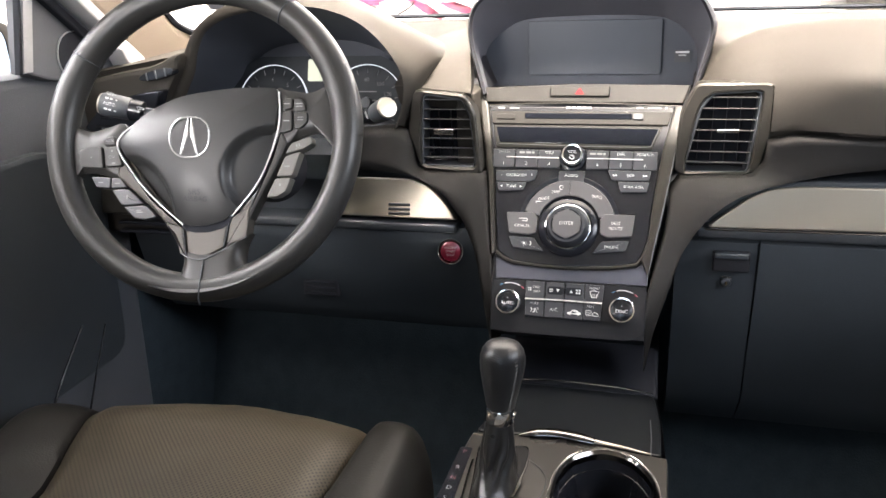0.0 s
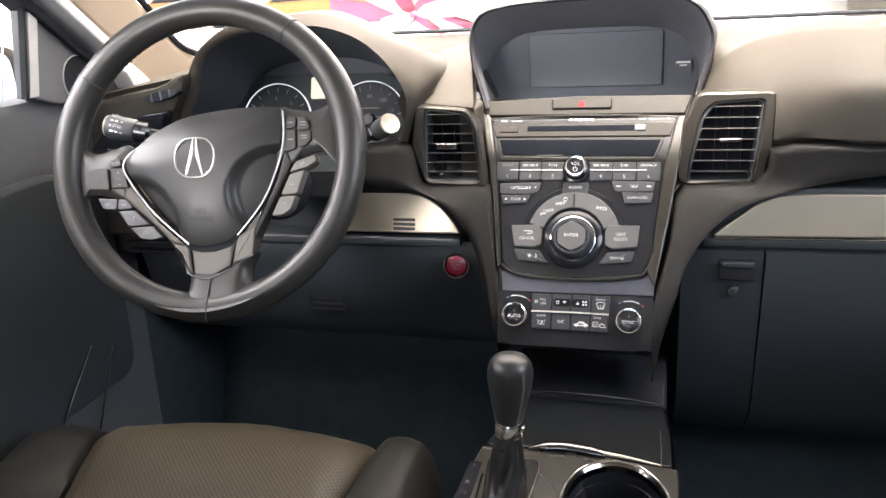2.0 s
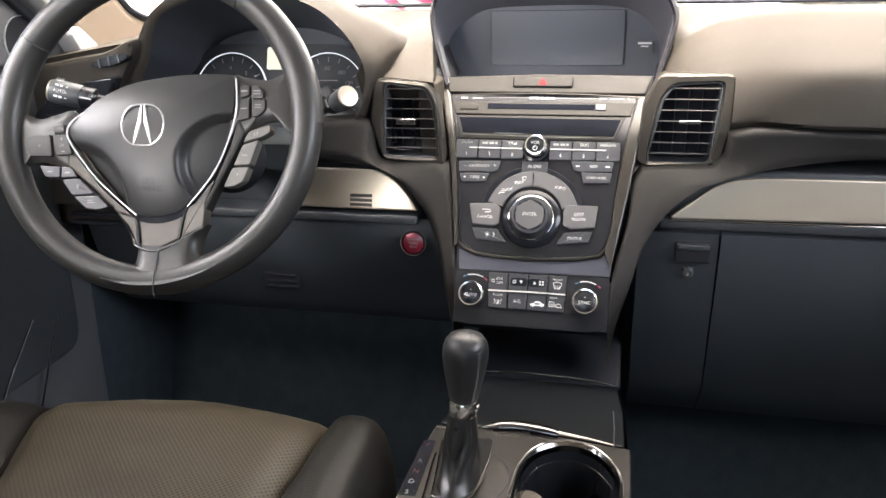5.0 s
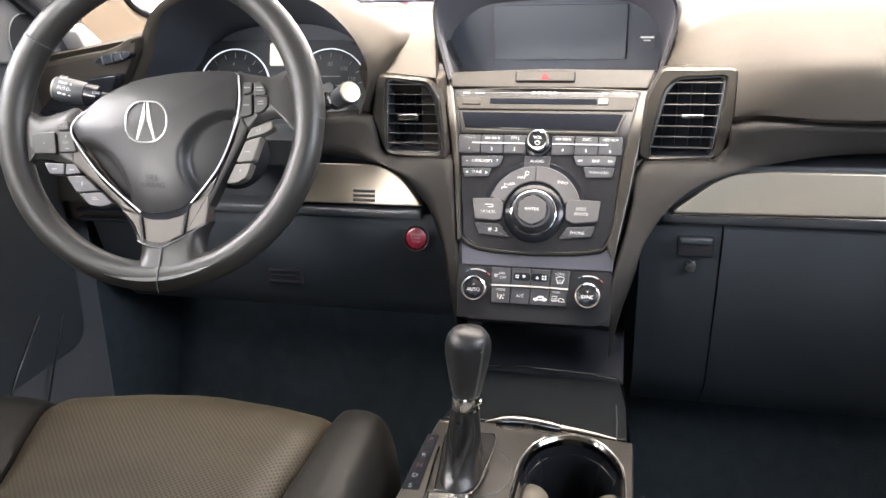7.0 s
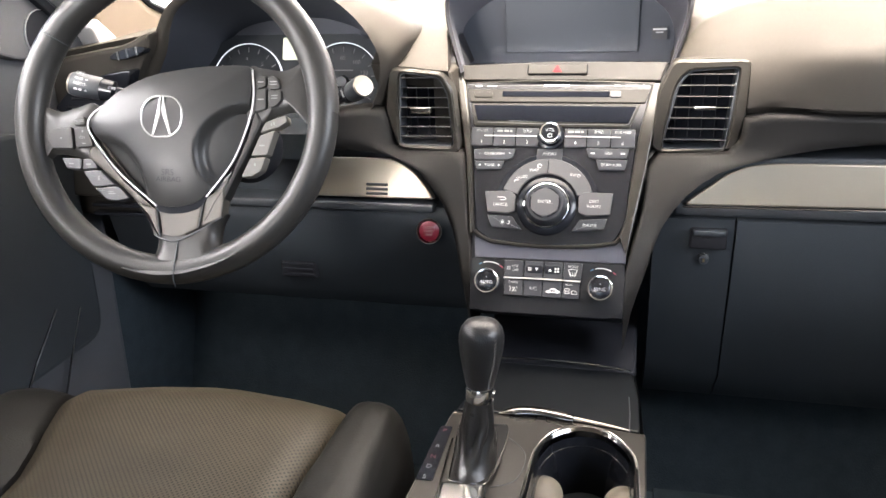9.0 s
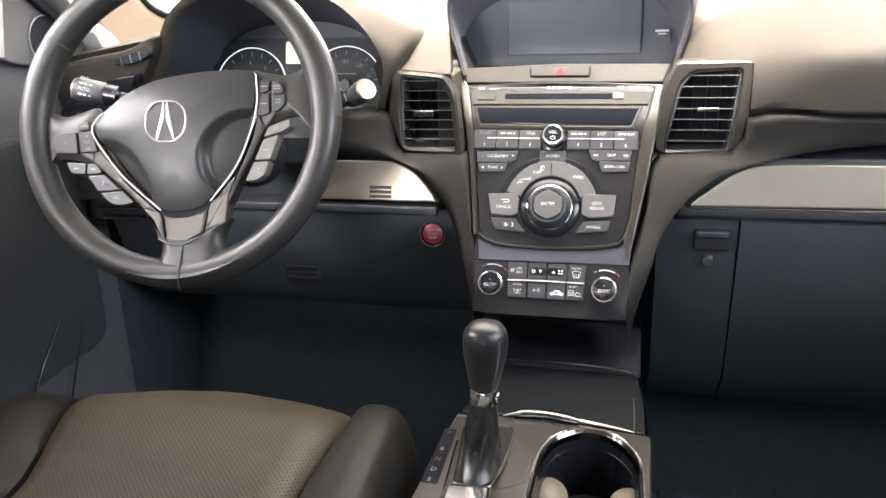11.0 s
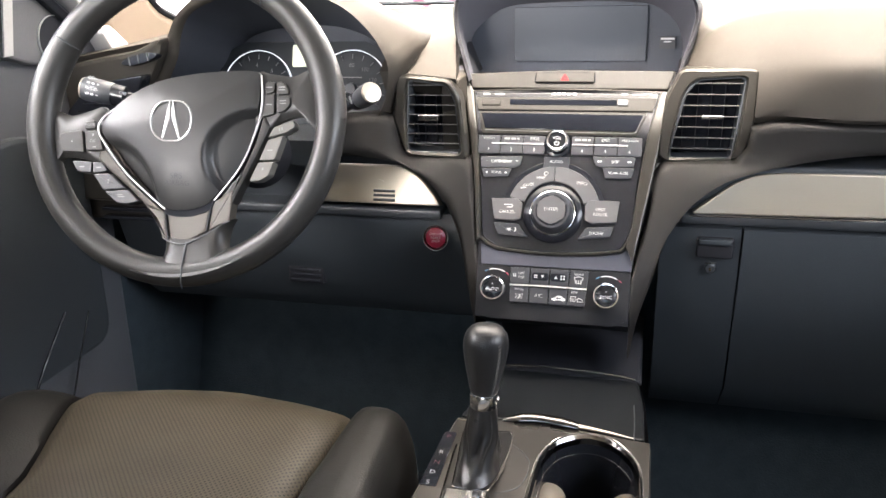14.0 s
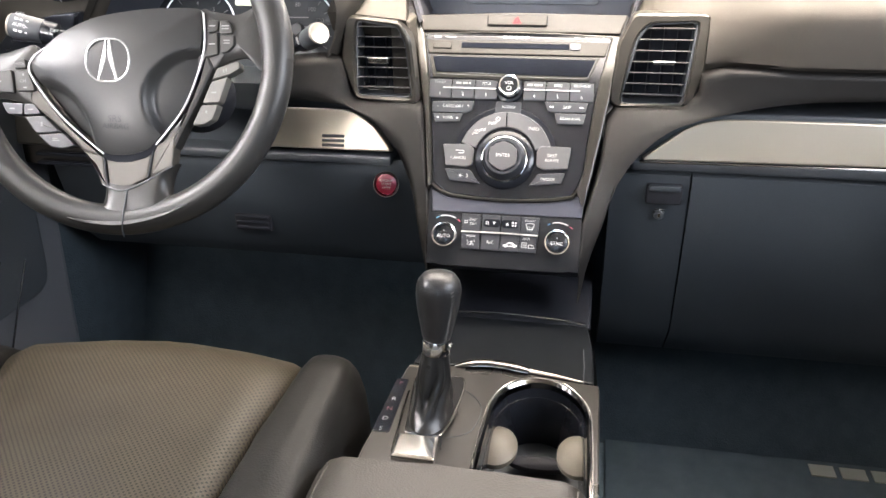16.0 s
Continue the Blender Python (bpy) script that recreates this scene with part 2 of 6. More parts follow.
# ---- mesh helpers ----
def part(name, bm, mat, parent=None, label="", smooth=True, angle=40):
    me = bpy.data.meshes.new(name)
    bmesh.ops.recalc_face_normals(bm, faces=bm.faces)
    if smooth:
        for f in bm.faces:
            f.smooth = True
        for e in bm.edges:
            if len(e.link_faces) == 2 and e.calc_face_angle(0) > radians(angle):
                e.smooth = False
    bm.to_mesh(me)
    bm.free()
    me.materials.append(mat)
    ob = new(name, me)
    if parent:
        ob.parent = parent
    if label:
        ob["label"] = label
    return ob


def thing(name, m, label, category, group="", kind=""):
    ob = new(name)
    ob.matrix_world = m
    ob.empty_display_size = 0.05
    return tagged(ob, label, category, group, kind)


def spline(pts, n=6, closed=False):
    """Points on a smooth curve through pts."""
    pts = [Vector(p) for p in pts]
    out, count = [], len(pts)
    for i in range(count if closed else count - 1):
        if closed:
            a, b, c, d = (pts[(i + k) % count] for k in (-1, 0, 1, 2))
        else:
            a, b, c, d = pts[max(i - 1, 0)], pts[i], pts[i + 1], pts[min(i + 2, count - 1)]
        for k in range(n):
            s = k / n
            out.append(0.5 * ((2 * b) + (c - a) * s + (2 * a - 5 * b + 4 * c - d) * s * s + (3 * b - a - 3 * c + d) * s ** 3))
    if not closed:
        out.append(pts[-1])
    return out


def rounded(pts, r, n=4):
    """A polygon in the plane with its corners rounded by r."""
    pts = [Vector(p).to_2d() for p in pts]
    out = []
    for i, p in enumerate(pts):
        a, b = pts[i - 1] - p, pts[(i + 1) % len(pts)] - p
        k = min(r, a.length * 0.45, b.length * 0.45)
        s, e = p + a.normalized() * k, p + b.normalized() * k
        for j in range(n + 1):
            u = j / n
            out.append(s * (1 - u) ** 2 + p * 2 * u * (1 - u) + e * u * u)
    return out


def box2(x0, y0, x1, y1):
    return [(x0, y0), (x1, y0), (x1, y1), (x0, y1)]


def mm(pts):
    return [(x * 0.001, y * 0.001) for x, y in pts]


def slab(pts, z0, z1, bevel=0.0, bm=None, steps=2, inset=True):
    """A prism over a polygon in the xy plane, its front edge rounded."""
    bm = bm or bmesh.new()
    pts = [Vector(p).to_2d() for p in pts]
    area = sum(pts[i - 1].cross(pts[i]) for i in range(len(pts)))
    if area < 0:
        pts.reverse()
    rings = [(0, z0)]
    if bevel:
        rings += [(bevel * (1 - math.cos(a)), z1 - bevel * (1 - math.sin(a))) for a in [k / steps * math.pi / 2 for k in range(steps + 1)]]
        rings.append((bevel * 1.12, z1))
    else:
        rings.append((0, z1))
    n = len(pts)
    loops = []
    for d, z in rings:
        loop = []
        for i, p in enumerate(pts):
            a, b = (p - pts[i - 1]), (pts[(i + 1) % n] - p)
            if a.length < 1e-7:
                a = b
            if b.length < 1e-7:
                b = a
            t = (a.normalized() + b.normalized())
            t = t.normalized() if t.length > 1e-6 else a.normalized()
            nrm = Vector((-t.y, t.x))
            loop.append(p + nrm * d)
        for _ in range(5):
            for i in range(n):
                j = (i + 1) % n
                if d and (loop[j] - loop[i]).dot(pts[j] - pts[i]) < 0:
                    loop[i] = loop[j] = (loop[i] + loop[j]) / 2
        loops.append([bm.verts.new((*q, z)) for q in loop])
    for a, b in zip(loops, loops[1:]):
        for i in range(n):
            j = (i + 1) % n
            bm.faces.new((a[i], a[j], b[j], b[i]))
    bm.faces.new(loops[-1])
    bm.faces.new(list(reversed(loops[0])))
    return bm


def frame_slab(outer, inner, z0, z1, bevel=0.0, bm=None):
    """A flat frame between two outlines with the same number of points."""
    bm = bm or bmesh.new()
    n = len(outer)
    b = bevel
    rows = []
    co = sum((Vector(p).to_2d() for p in outer), Vector((0, 0))) / n
    for pts, d, z in ((outer, 0, z0), (outer, 0, z1 - b), (outer, b, z1), (inner, -b, z1), (inner, 0, z1 - b), (inner, 0, z0)):
        loop = []
        for p in pts:
            p = Vector(p).to_2d()
            q = p + (co - p).normalized() * d
            loop.append(bm.verts.new((q.x, q.y, z)))
        rows.append(loop)
    for a, c in zip(rows, rows[1:] + rows[:1]):
        for i in range(n):
            j = (i + 1) % n
            bm.faces.new((a[i], a[j], c[j], c[i]))
    return bm


def resample(pts, n, closed=True):
    """n points evenly along a polyline."""
    pts = [Vector(p) for p in pts]
    if closed:
        pts = pts + pts[:1]
    d = [0]
    for a, b in zip(pts, pts[1:]):
        d.append(d[-1] + (b - a).length)
    out, k = [], 0
    for i in range(n):
        s = d[-1] * i / (n if closed else n - 1)
        while k < len(d) - 2 and d[k + 1] < s:
            k += 1
        u = (s - d[k]) / max(1e-9, d[k + 1] - d[k])
        out.append(pts[k].lerp(pts[k + 1], u))
    return out


def around(outline, center, n=64):
    """Points of a closed outline at even angles about a centre."""
    c = Vector(center)
    pts = [Vector(p).to_2d() for p in outline]
    out = []
    for k in range(n):
        a = 2 * math.pi * k / n
        d = Vector((math.cos(a), math.sin(a)))
        best = None
        for i in range(len(pts)):
            p, q = pts[i - 1] - c, pts[i] - c
            e = q - p
            den = d.cross(e)
            if abs(den) < 1e-12:
                continue
            s, u = p.cross(e) / den, p.cross(d) / den
            if s > 0 and -1e-6 <= u <= 1 + 1e-6 and (best is None or s > best):
                best = s
        out.append(c + d * (best or 0))
    return out


def lathe(profile, n=40, bm=None, center=(0, 0)):
    """A turned shape about the z axis; profile of (radius, z)."""
    bm = bm or bmesh.new()
    rows = []
    for r, z in profile:
        if r < 1e-6:
            rows.append([bm.verts.new((center[0], center[1], z))])
        else:
            rows.append([bm.verts.new((center[0] + r * math.cos(2 * math.pi * k / n), center[1] + r * math.sin(2 * math.pi * k / n), z)) for k in range(n)])
    for a, b in zip(rows, rows[1:]):
        for k in range(n):
            j = (k + 1) % n
            if len(a) == 1 and len(b) == 1:
                continue
            if len(a) == 1:
                bm.faces.new((a[0], b[k], b[j]))
            elif len(b) == 1:
                bm.faces.new((a[k], a[j], b[0]))
            else:
                bm.faces.new((a[k], a[j], b[j], b[k]))
    return bm


def tube(path, r, n=8, closed=False, bm=None, taper=None, flat=1.0):
    """A round bar along a path of 3D points."""
    bm = bm or bmesh.new()
    path = [Vector(p).to_3d() for p in path]
    rows = []
    m = len(path)
    up = Vector((0, 0, 1))
    for i, p in enumerate(path):
        a = path[i - 1] if (i or closed) else p
        b = path[(i + 1) % m] if (i < m - 1 or closed) else p
        t = (b - a).normalized()
        s = t.cross(up)
        if s.length < 0.05:
            s = t.cross(Vector((0, 1, 0)))
        s.normalize()
        w = s.cross(t)
        rr = r * (taper(i / (m - 1)) if taper else 1)
        rows.append([bm.verts.new(p + (s * math.cos(q) + w * math.sin(q) * flat) * rr) for q in [2 * math.pi * k / n for k in range(n)]])
    for i in range(m if closed else m - 1):
        a, b = rows[i], rows[(i + 1) % m]
        for k in range(n):
            j = (k + 1) % n
            bm.faces.new((a[k], a[j], b[j], b[k]))
    if not closed:
        bm.faces.new(rows[0])
        bm.faces.new(list(reversed(rows[-1])))
    return bm


def loft(rows, bm=None, thick=None):
    """A skin over rows of points; thick: a vector that gives it a back."""
    bm = bm or bmesh.new()
    vs = [[bm.verts.new(p) for p in row] for row in rows]
    for a, b in zip(vs, vs[1:]):
        for i in range(len(a) - 1):
            bm.faces.new((a[i], a[i + 1], b[i + 1], b[i]))
    if thick is not None:
        t = Vector(thick)
        bs = [[bm.verts.new(v.co + t) for v in row] for row in vs]
        for a, b in zip(bs, bs[1:]):
            for i in range(len(a) - 1):
                bm.faces.new((a[i], b[i], b[i + 1], a[i + 1]))
        edge = [*vs[0], *[r[-1] for r in vs[1:-1]], *reversed(vs[-1]), *[r[0] for r in reversed(vs[1:-1])]]
        back = [*bs[0], *[r[-1] for r in bs[1:-1]], *reversed(bs[-1]), *[r[0] for r in reversed(bs[1:-1])]]
        for i in range(len(edge)):
            j = (i + 1) % len(edge)
            bm.faces.new((edge[i], edge[j], back[j], back[i]))
    return bm


def dome(outline, z0, height, rings=8, power=2.4, center=None, dent=None, wall=0.006):
    """A cushion over an outline: a short wall, then a crown; dent(x, y) lowers it."""
    bm = bmesh.new()
    pts = [Vector(p).to_2d() for p in outline]
    c = Vector(center) if center else sum(pts, Vector((0, 0))) / len(pts)
    rows = [[bm.verts.new((*p, z0 - wall)) for p in pts]]
    for k in range(rings):
        s = 1 - k / rings
        row = []
        for p in pts:
            q = c + (p - c) * s
            z = z0 + height * (1 - s ** power) - (dent(q.x, q.y) if dent else 0)
            row.append(bm.verts.new((q.x, q.y, z)))
        rows.append(row)
    tip = bm.verts.new((c.x, c.y, z0 + height))
    n = len(pts)
    for a, b in zip(rows, rows[1:]):
        for i in range(n):
            bm.faces.new((a[i], a[(i + 1) % n], b[(i + 1) % n], b[i]))
    for i in range(n):
        bm.faces.new((rows[-1][i], rows[-1][(i + 1) % n], tip))
    bm.faces.new(list(reversed(rows[0])))
    return bm


def box(x0, y0, z0, x1, y1, z1, bevel=0.0, bm=None):
    own = bm is None
    bm = bm or bmesh.new()
    r = bmesh.ops.create_cube(bm, size=1, matrix=Matrix.LocRotScale(((x0 + x1) / 2, (y0 + y1) / 2, (z0 + z1) / 2), None, (x1 - x0, y1 - y0, z1 - z0)))
    if bevel and own:
        bmesh.ops.bevel(bm, geom=bm.edges[:], offset=bevel, segments=3, affect="EDGES", profile=0.5)
    return bm


def words(name, text, x, y, z, size, mat, parent, turn=0, label="", lean=0.0, squeeze=1.0, m=None):
    """Printed writing in the built-in font, as a thin mesh centred at a place."""
    cu = bpy.data.curves.new("print", "FONT")
    cu.body, cu.size, cu.align_x, cu.align_y = text, size, "CENTER", "CENTER"
    cu.extrude, cu.shear, cu.resolution_u, cu.offset = 0.00005, lean, 3, -0.013 * size
    tmp = bpy.data.objects.new("print", cu)
    me = bpy.data.meshes.new_from_object(tmp)
    bpy.data.objects.remove(tmp)
    me.transform((m or pose(x, y, z, 0, 0, turn)) @ Matrix.Diagonal((squeeze, 1, 1, 1)))
    me.materials.clear()
    me.materials.append(mat)
    ob = new(name, me)
    ob.parent = parent
    if label:
        ob["label"] = label
    return ob


def bars(name, rects, z, mat, parent, label="", h=0.0002, m=None):
    """Small raised bars, each a part of its own."""
    for x0, y0, x1, y1 in rects:
        ob = part(name, slab(box2(x0, y0, x1, y1), z - h, z), mat, parent, label, smooth=False)
        if m:
            ob.matrix_local = m


def axes(origin, x, y, z):
    m = Matrix((x, y, z)).transposed().to_4x4()
    m.translation = origin
    return m


# ---- structure: floor, shell, glass ----
def setting(name, bm, mat, label, category, smooth=False):
    return tagged(part(name, bm, mat, None, smooth=smooth), label, category, "", "structure")


setting("floor", box(-0.78, -1.2, -0.02, 0.84, 1.35, 0.03), CARPET, "black carpeted car floor in deep shade", "floor")
bm = loft([[(x, 1.20 + 0.25 * s, 0.03 + 0.62 * s) for x in (-0.78, 0.84)] for s in (0, 0.3, 0.65, 1)], thick=(0, 0.05, 0))
setting("wall_front", bm, SHADED_CARPET, "black carpeted bulkhead behind the footwells", "wall")
bm = box(-0.80, -1.25, -0.02, 0.86, -1.2, 0.95)
box(-0.80, -1.25, 1.33, 0.86, -1.2, 1.36, bm=bm)
box(-0.80, -1.25, 0.95, -0.62, -1.2, 1.33, bm=bm)
box(0.66, -1.25, 0.95, 0.86, -1.2, 1.33, bm=bm)
setting("wall_back", bm, ROOF, "plain beige rear wall round the rear window", "wall")
bm = box(-0.80, -1.25, 1.36, 0.86, 0.80, 1.40)
setting("ceiling", bm, ROOF, "beige fabric headliner", "ceiling")
# passenger side, closed below the window
bm = box(0.80, -1.25, -0.02, 0.86, 1.35, 0.87, 0.01)
setting("wall_right", bm, DASH_LOW, "dark plastic passenger door below its window", "door")
bm = bmesh.new()
box(0.78, -1.25, 0.87, 0.82, -0.55, 1.38, bm=bm)
box(0.78, -0.05, 0.87, 0.82, 0.05, 1.38, bm=bm)
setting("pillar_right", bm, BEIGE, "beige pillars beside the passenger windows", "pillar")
bm = bmesh.new()
box(-0.80, -1.25, -0.02, -0.76, 0.18, 0.93, bm=bm)
box(-0.80, -1.25, 1.31, -0.76, 0.18, 1.38, bm=bm)
box(-0.80, -1.25, 0.93, -0.76, -0.82, 1.31, bm=bm)
box(-0.80, -0.18, 0.93, -0.76, 0.18, 1.31, bm=bm)
setting("wall_left", bm, ROOF, "plain beige side wall with the rear door window", "wall")
bm = bmesh.new()
box(-0.86, 0.18, -0.02, -0.81, 1.50, 0.85, bm=bm)
box(-0.81, 1.0, -0.02, -0.76, 1.50, 0.85, bm=bm)
setting("wall_left_front", bm, SHADED_CARPET, "dark carpeted kick panel beside the driver footwell", "wall")
# windscreen
glass_rows = [[(x, 1.70 - 0.93 * s, 0.862 + 0.52 * s) for x in (-0.74, -0.37, 0.0, 0.4, 0.80)] for s in (0, 0.5, 1)]
ob = setting("windscreen", loft(glass_rows, thick=(0, 0.003, 0.004)), GLASS, "clear windscreen over the dashboard", "window")
ob.visible_shadow = False
edge = [(x * 0.1, 1.648 + 0.006 * math.cos(x * 0.35), 0.8755) for x in range(-7, 9)]
setting("trim", tube(edge, 0.0045, 6), RUBBER, "black rubber seal along the windscreen base", "trim")

# ---- outside ----
setting("ground", box(-400, -300, -0.62, 400, 900, -0.60), GROUND, "pale concrete lot in bright daylight", "ground")
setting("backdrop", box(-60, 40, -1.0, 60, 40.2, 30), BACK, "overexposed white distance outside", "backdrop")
bonnet = thing("car_bonnet", pose(0, 0, 0), "pale glossy bonnet outside the windscreen", "bonnet")
rows = []
for i in range(9):
    y = 1.78 + i * 0.13
    rows.append([(x, y, 0.800 - 0.09 * (i / 8) ** 2 - 0.10 * (abs(x) / 0.8) ** 3 - 0.012 * max(0, 2 - i)) for x in [k * 0.1 - 0.8 for k in range(17)]])
part("panel", loft(rows, thick=(0, 0, -0.02)), CAR_WHITE, bonnet)
part("front_body", box(-0.78, 1.80, -0.60, 0.78, 2.80, 0.66, 0.05), CAR_WHITE, bonnet)


def ribbon_loop(bm, a, length, width, lift):
    """One folded loop of ribbon that leaves the knot at angle a."""
    rows = []
    d, s = Vector((math.cos(a), 0, math.sin(a))), Vector((-math.sin(a), 0, math.cos(a)))
    for k in range(13):
        u = k / 12 * 2 * math.pi
        r = length * (1 - math.cos(u)) / 2
        off = math.sin(u) * lift
        w = width * (0.35 + 0.65 * math.sin(u / 2))
        p = d * r + Vector((0, -off, 0))
        rows.append([p - s * w, p + s * w])
    return loft(rows, bm)


bow = thing("gift_bow", pose(-0.625, 2.40, 0.872), "large pink and white ribbon bow on the bonnet", "bow")
bm, bw = bmesh.new(), bmesh.new()
for k, a in enumerate((8, 35, 62, 118, 150, 175, 200, -20, 335)):
    ribbon_loop(bm if k % 2 else bw, radians(a), 0.15 + 0.05 * (k % 3) + (0.03 if a in (8, 175) else 0), 0.032, 0.04)
part("pink_loops", bm, PINK, bow)
part("white_loops", bw, WHITE_RIBBON, bow)
part("tail", loft([[(0.03, -0.03, 0.0), (0.08, -0.03, -0.005)], [(0.09, -0.06, -0.035), (0.14, -0.06, -0.04)], [(0.13, -0.10, -0.06), (0.19, -0.10, -0.062)]], thick=(0, 0, -0.001)), WHITE_RIBBON, bow)
part("knot", dome(resample([(0.03 * math.cos(k), 0.025 * math.sin(k)) for k in [j * 0.628 for j in range(10)]], 20), 0, 0.02), PINK, bow)


def parked_car(m, paint, label):
    ob = thing("parked_car", m, label, "car", "cars in the lot")
    side = spline([(-2.2, 0.35), (-2.15, 0.75), (-1.2, 0.92), (-0.6, 1.38), (0.7, 1.42), (1.5, 0.98), (2.15, 0.85), (2.2, 0.35)], 5)
    bm = bmesh.new()
    slab([(p.x, p.y) for p in side], -0.85, 0.85, 0.08, bm=bm)
    body = part("body", bm, paint, ob)
    body.matrix_local = pose(0, 0, 0, 90, 0, 0)
    for x in (-1.35, 1.35):
        w = part("wheel", lathe([(0, -0.9), (0.2, -0.9), (0.33, -0.88), (0.33, -0.7), (0, -0.7)], 24), RUBBER, ob)
        w.matrix_local = pose(x, 0, 0.33, 90, 0, 0) @ Matrix.Diagonal((1, 1, -1, 1))
    win = part("window", slab([(-1.0, 0.95), (-0.5, 1.3), (0.6, 1.34), (1.25, 0.98)], 0.84, 0.87), GLOSS, ob)
    win.matrix_local = pose(0, 0, 0, 90, 0, 0)
    return ob


parked_car(pose(-16.2, 26.0, -0.6, 0, 0, 8), CAR_ORANGE, "orange car parked far off in bright light")
parked_car(pose(-8.9, 20.5, -0.6, 0, 0, 6), CAR_YELLOW, "yellow car parked far off in bright light")
parked_car(pose(5.15, 15.8, -0.6, 0, 0, 4), CAR_DARK, "dark car parked far off in bright light")

# ---- dashboard ----
dash = thing("dashboard", pose(0, 0, 0), "dark soft-touch dashboard, sunlit cream along its top", "dashboard")


def interp(x, table):
    return float(np.interp(x, [a for a, b in table], [b for a, b in table]))


CREST = [(0.164, 0.818), (0.180, 0.840), (0.197, 0.861), (0.216, 0.8735), (0.243, 0.8845), (0.282, 0.893), (0.33, 0.8975), (0.405, 0.899), (0.80, 0.899)]


FACE_DEPTH = [(0.0, 1.152), (0.002, 1.144), (0.006, 1.134), (0.014, 1.121), (0.028, 1.100), (0.045, 1.081), (0.060, 1.067), (0.070, 1.060), (0.082, 1.0565), (0.105, 1.054), (0.135, 1.053)]


def passenger_profile(x):
    """Outline from the crease or the vent up over the crest to the windscreen."""
    c = interp(x, CREST)
    wide = x >= 0.2605
    s = min(1, max(0, (x - 0.25) / 0.14))
    shift = 0.034 * (1 - s * s * (3 - 2 * s))
    zb = 0.766 if wide else min(0.8205, c - 0.004)
    out = [((1.086 if wide else 1.125), zb - 0.004)]
    for f in (1, 0.93, 0.8, 0.7, 0.62, 0.57, 0.53, 0.49, 0.45, 0.41, 0.37, 0.3, 0.24, 0.18, 0.13, 0.10, 0.07, 0.04, 0.02, 0):
        d = min((c - 0.766) * f, (c - zb) * (0.98 + 0.02 * f))
        out.append((interp(d, FACE_DEPTH) + shift * (0.55 + 0.45 * min(1, d / 0.07)), c - d))
    mid = min(c, 0.872) - 0.010
    return out + [(1.162 + 0.55 * shift, c - 0.0005), (1.22, c * 0.6 + mid * 0.4), (1.30, mid), (1.42, mid + 0.004), (1.55, 0.869), (1.66, 0.866)]


xs = [0.164, 0.17, 0.178, 0.187, 0.196, 0.21, 0.225, 0.242, 0.253, 0.2604, 0.2606, 0.27, 0.285, 0.31, 0.33, 0.35, 0.38, 0.40, 0.47, 0.55, 0.65, 0.80]
part("upper_pad", loft([[(x, y, z) for y, z in passenger_profile(x)] for x in xs], thick=(0, 0.03, -0.02)), DASH, dash, "soft pad that arches over the air vent", angle=50)


# top between the hoods and behind them
def top_profile(x):
    f = interp(x, [(-0.74, 1.00), (-0.60, 1.03), (-0.58, 1.24), (-0.262, 1.24), (-0.258, 1.080), (-0.15, 1.074), (-0.144, 1.076), (-0.141, 1.28), (0.165, 1.28)])
    z = interp(x, [(-0.74, 0.85), (-0.60, 0.872), (-0.58, 0.84), (-0.262, 0.83), (-0.258, 0.823), (-0.226, 0.8215), (-0.15, 0.8145), (-0.144, 0.813), (-0.141, 0.80), (0.165, 0.80)])
    steep = 8.5 if -0.26 < x < -0.142 else 2.6
    return [(f + (1.66 - f) * s, z + (0.866 - z) * (1 - (1 - s) ** steep)) for s in (0, 0.02, 0.05, 0.09, 0.14, 0.2, 0.3, 0.45, 0.6, 0.8, 1)]


xs = [-0.74, -0.70, -0.65, -0.60, -0.57, -0.5, -0.4, -0.3, -0.262, -0.258, -0.24, -0.22, -0.205, -0.19, -0.175, -0.16, -0.15, -0.144, -0.141, -0.122, -0.1, 0.0, 0.1, 0.166]
def deck_x(x, y):
    """The deck over the vent narrows towards the display."""
    return x - 0.020 * min(1, max(0, (x + 0.20) / 0.056)) * (min(1, max(0, (y - 1.08) / 0.085)) + 0.9 * min(1, max(0, (y - 1.165) / 0.09))) if -0.2 < x < -0.142 else x


for span in ([x for x in xs if x <= -0.144], [x for x in xs if x >= -0.141]):
    part("top_skin", loft([[(deck_x(x, y), y, z) for y, z in top_profile(x)] for x in span], thick=(0, 0.02, -0.03)), DASH, dash, angle=60)


def cheek(name, upper, lower, bulge, mat, n=34, m=10, back=0.05):
    """A swept pad between two edges that swells towards the seats."""
    a = resample(spline(upper, 6), n, False)
    b = resample(spline(lower, 6), n, False)
    rows = []
    for p, q in zip(a, b):
        row = []
        for k in range(m + 1):
            u = k / m
            r = p.lerp(q, u)
            e = min(1, u / 0.10, (1 - u) / 0.30)
            r.y -= bulge * (1 - (1 - e) ** 2) * min(1, (q - p).length / 0.05)
            row.append(r)
        row.append(q + Vector((0, back, 0.004)))
        rows.append(row)
    return part(name, loft(rows, thick=(0, 0.03, 0)), mat, dash, angle=70)


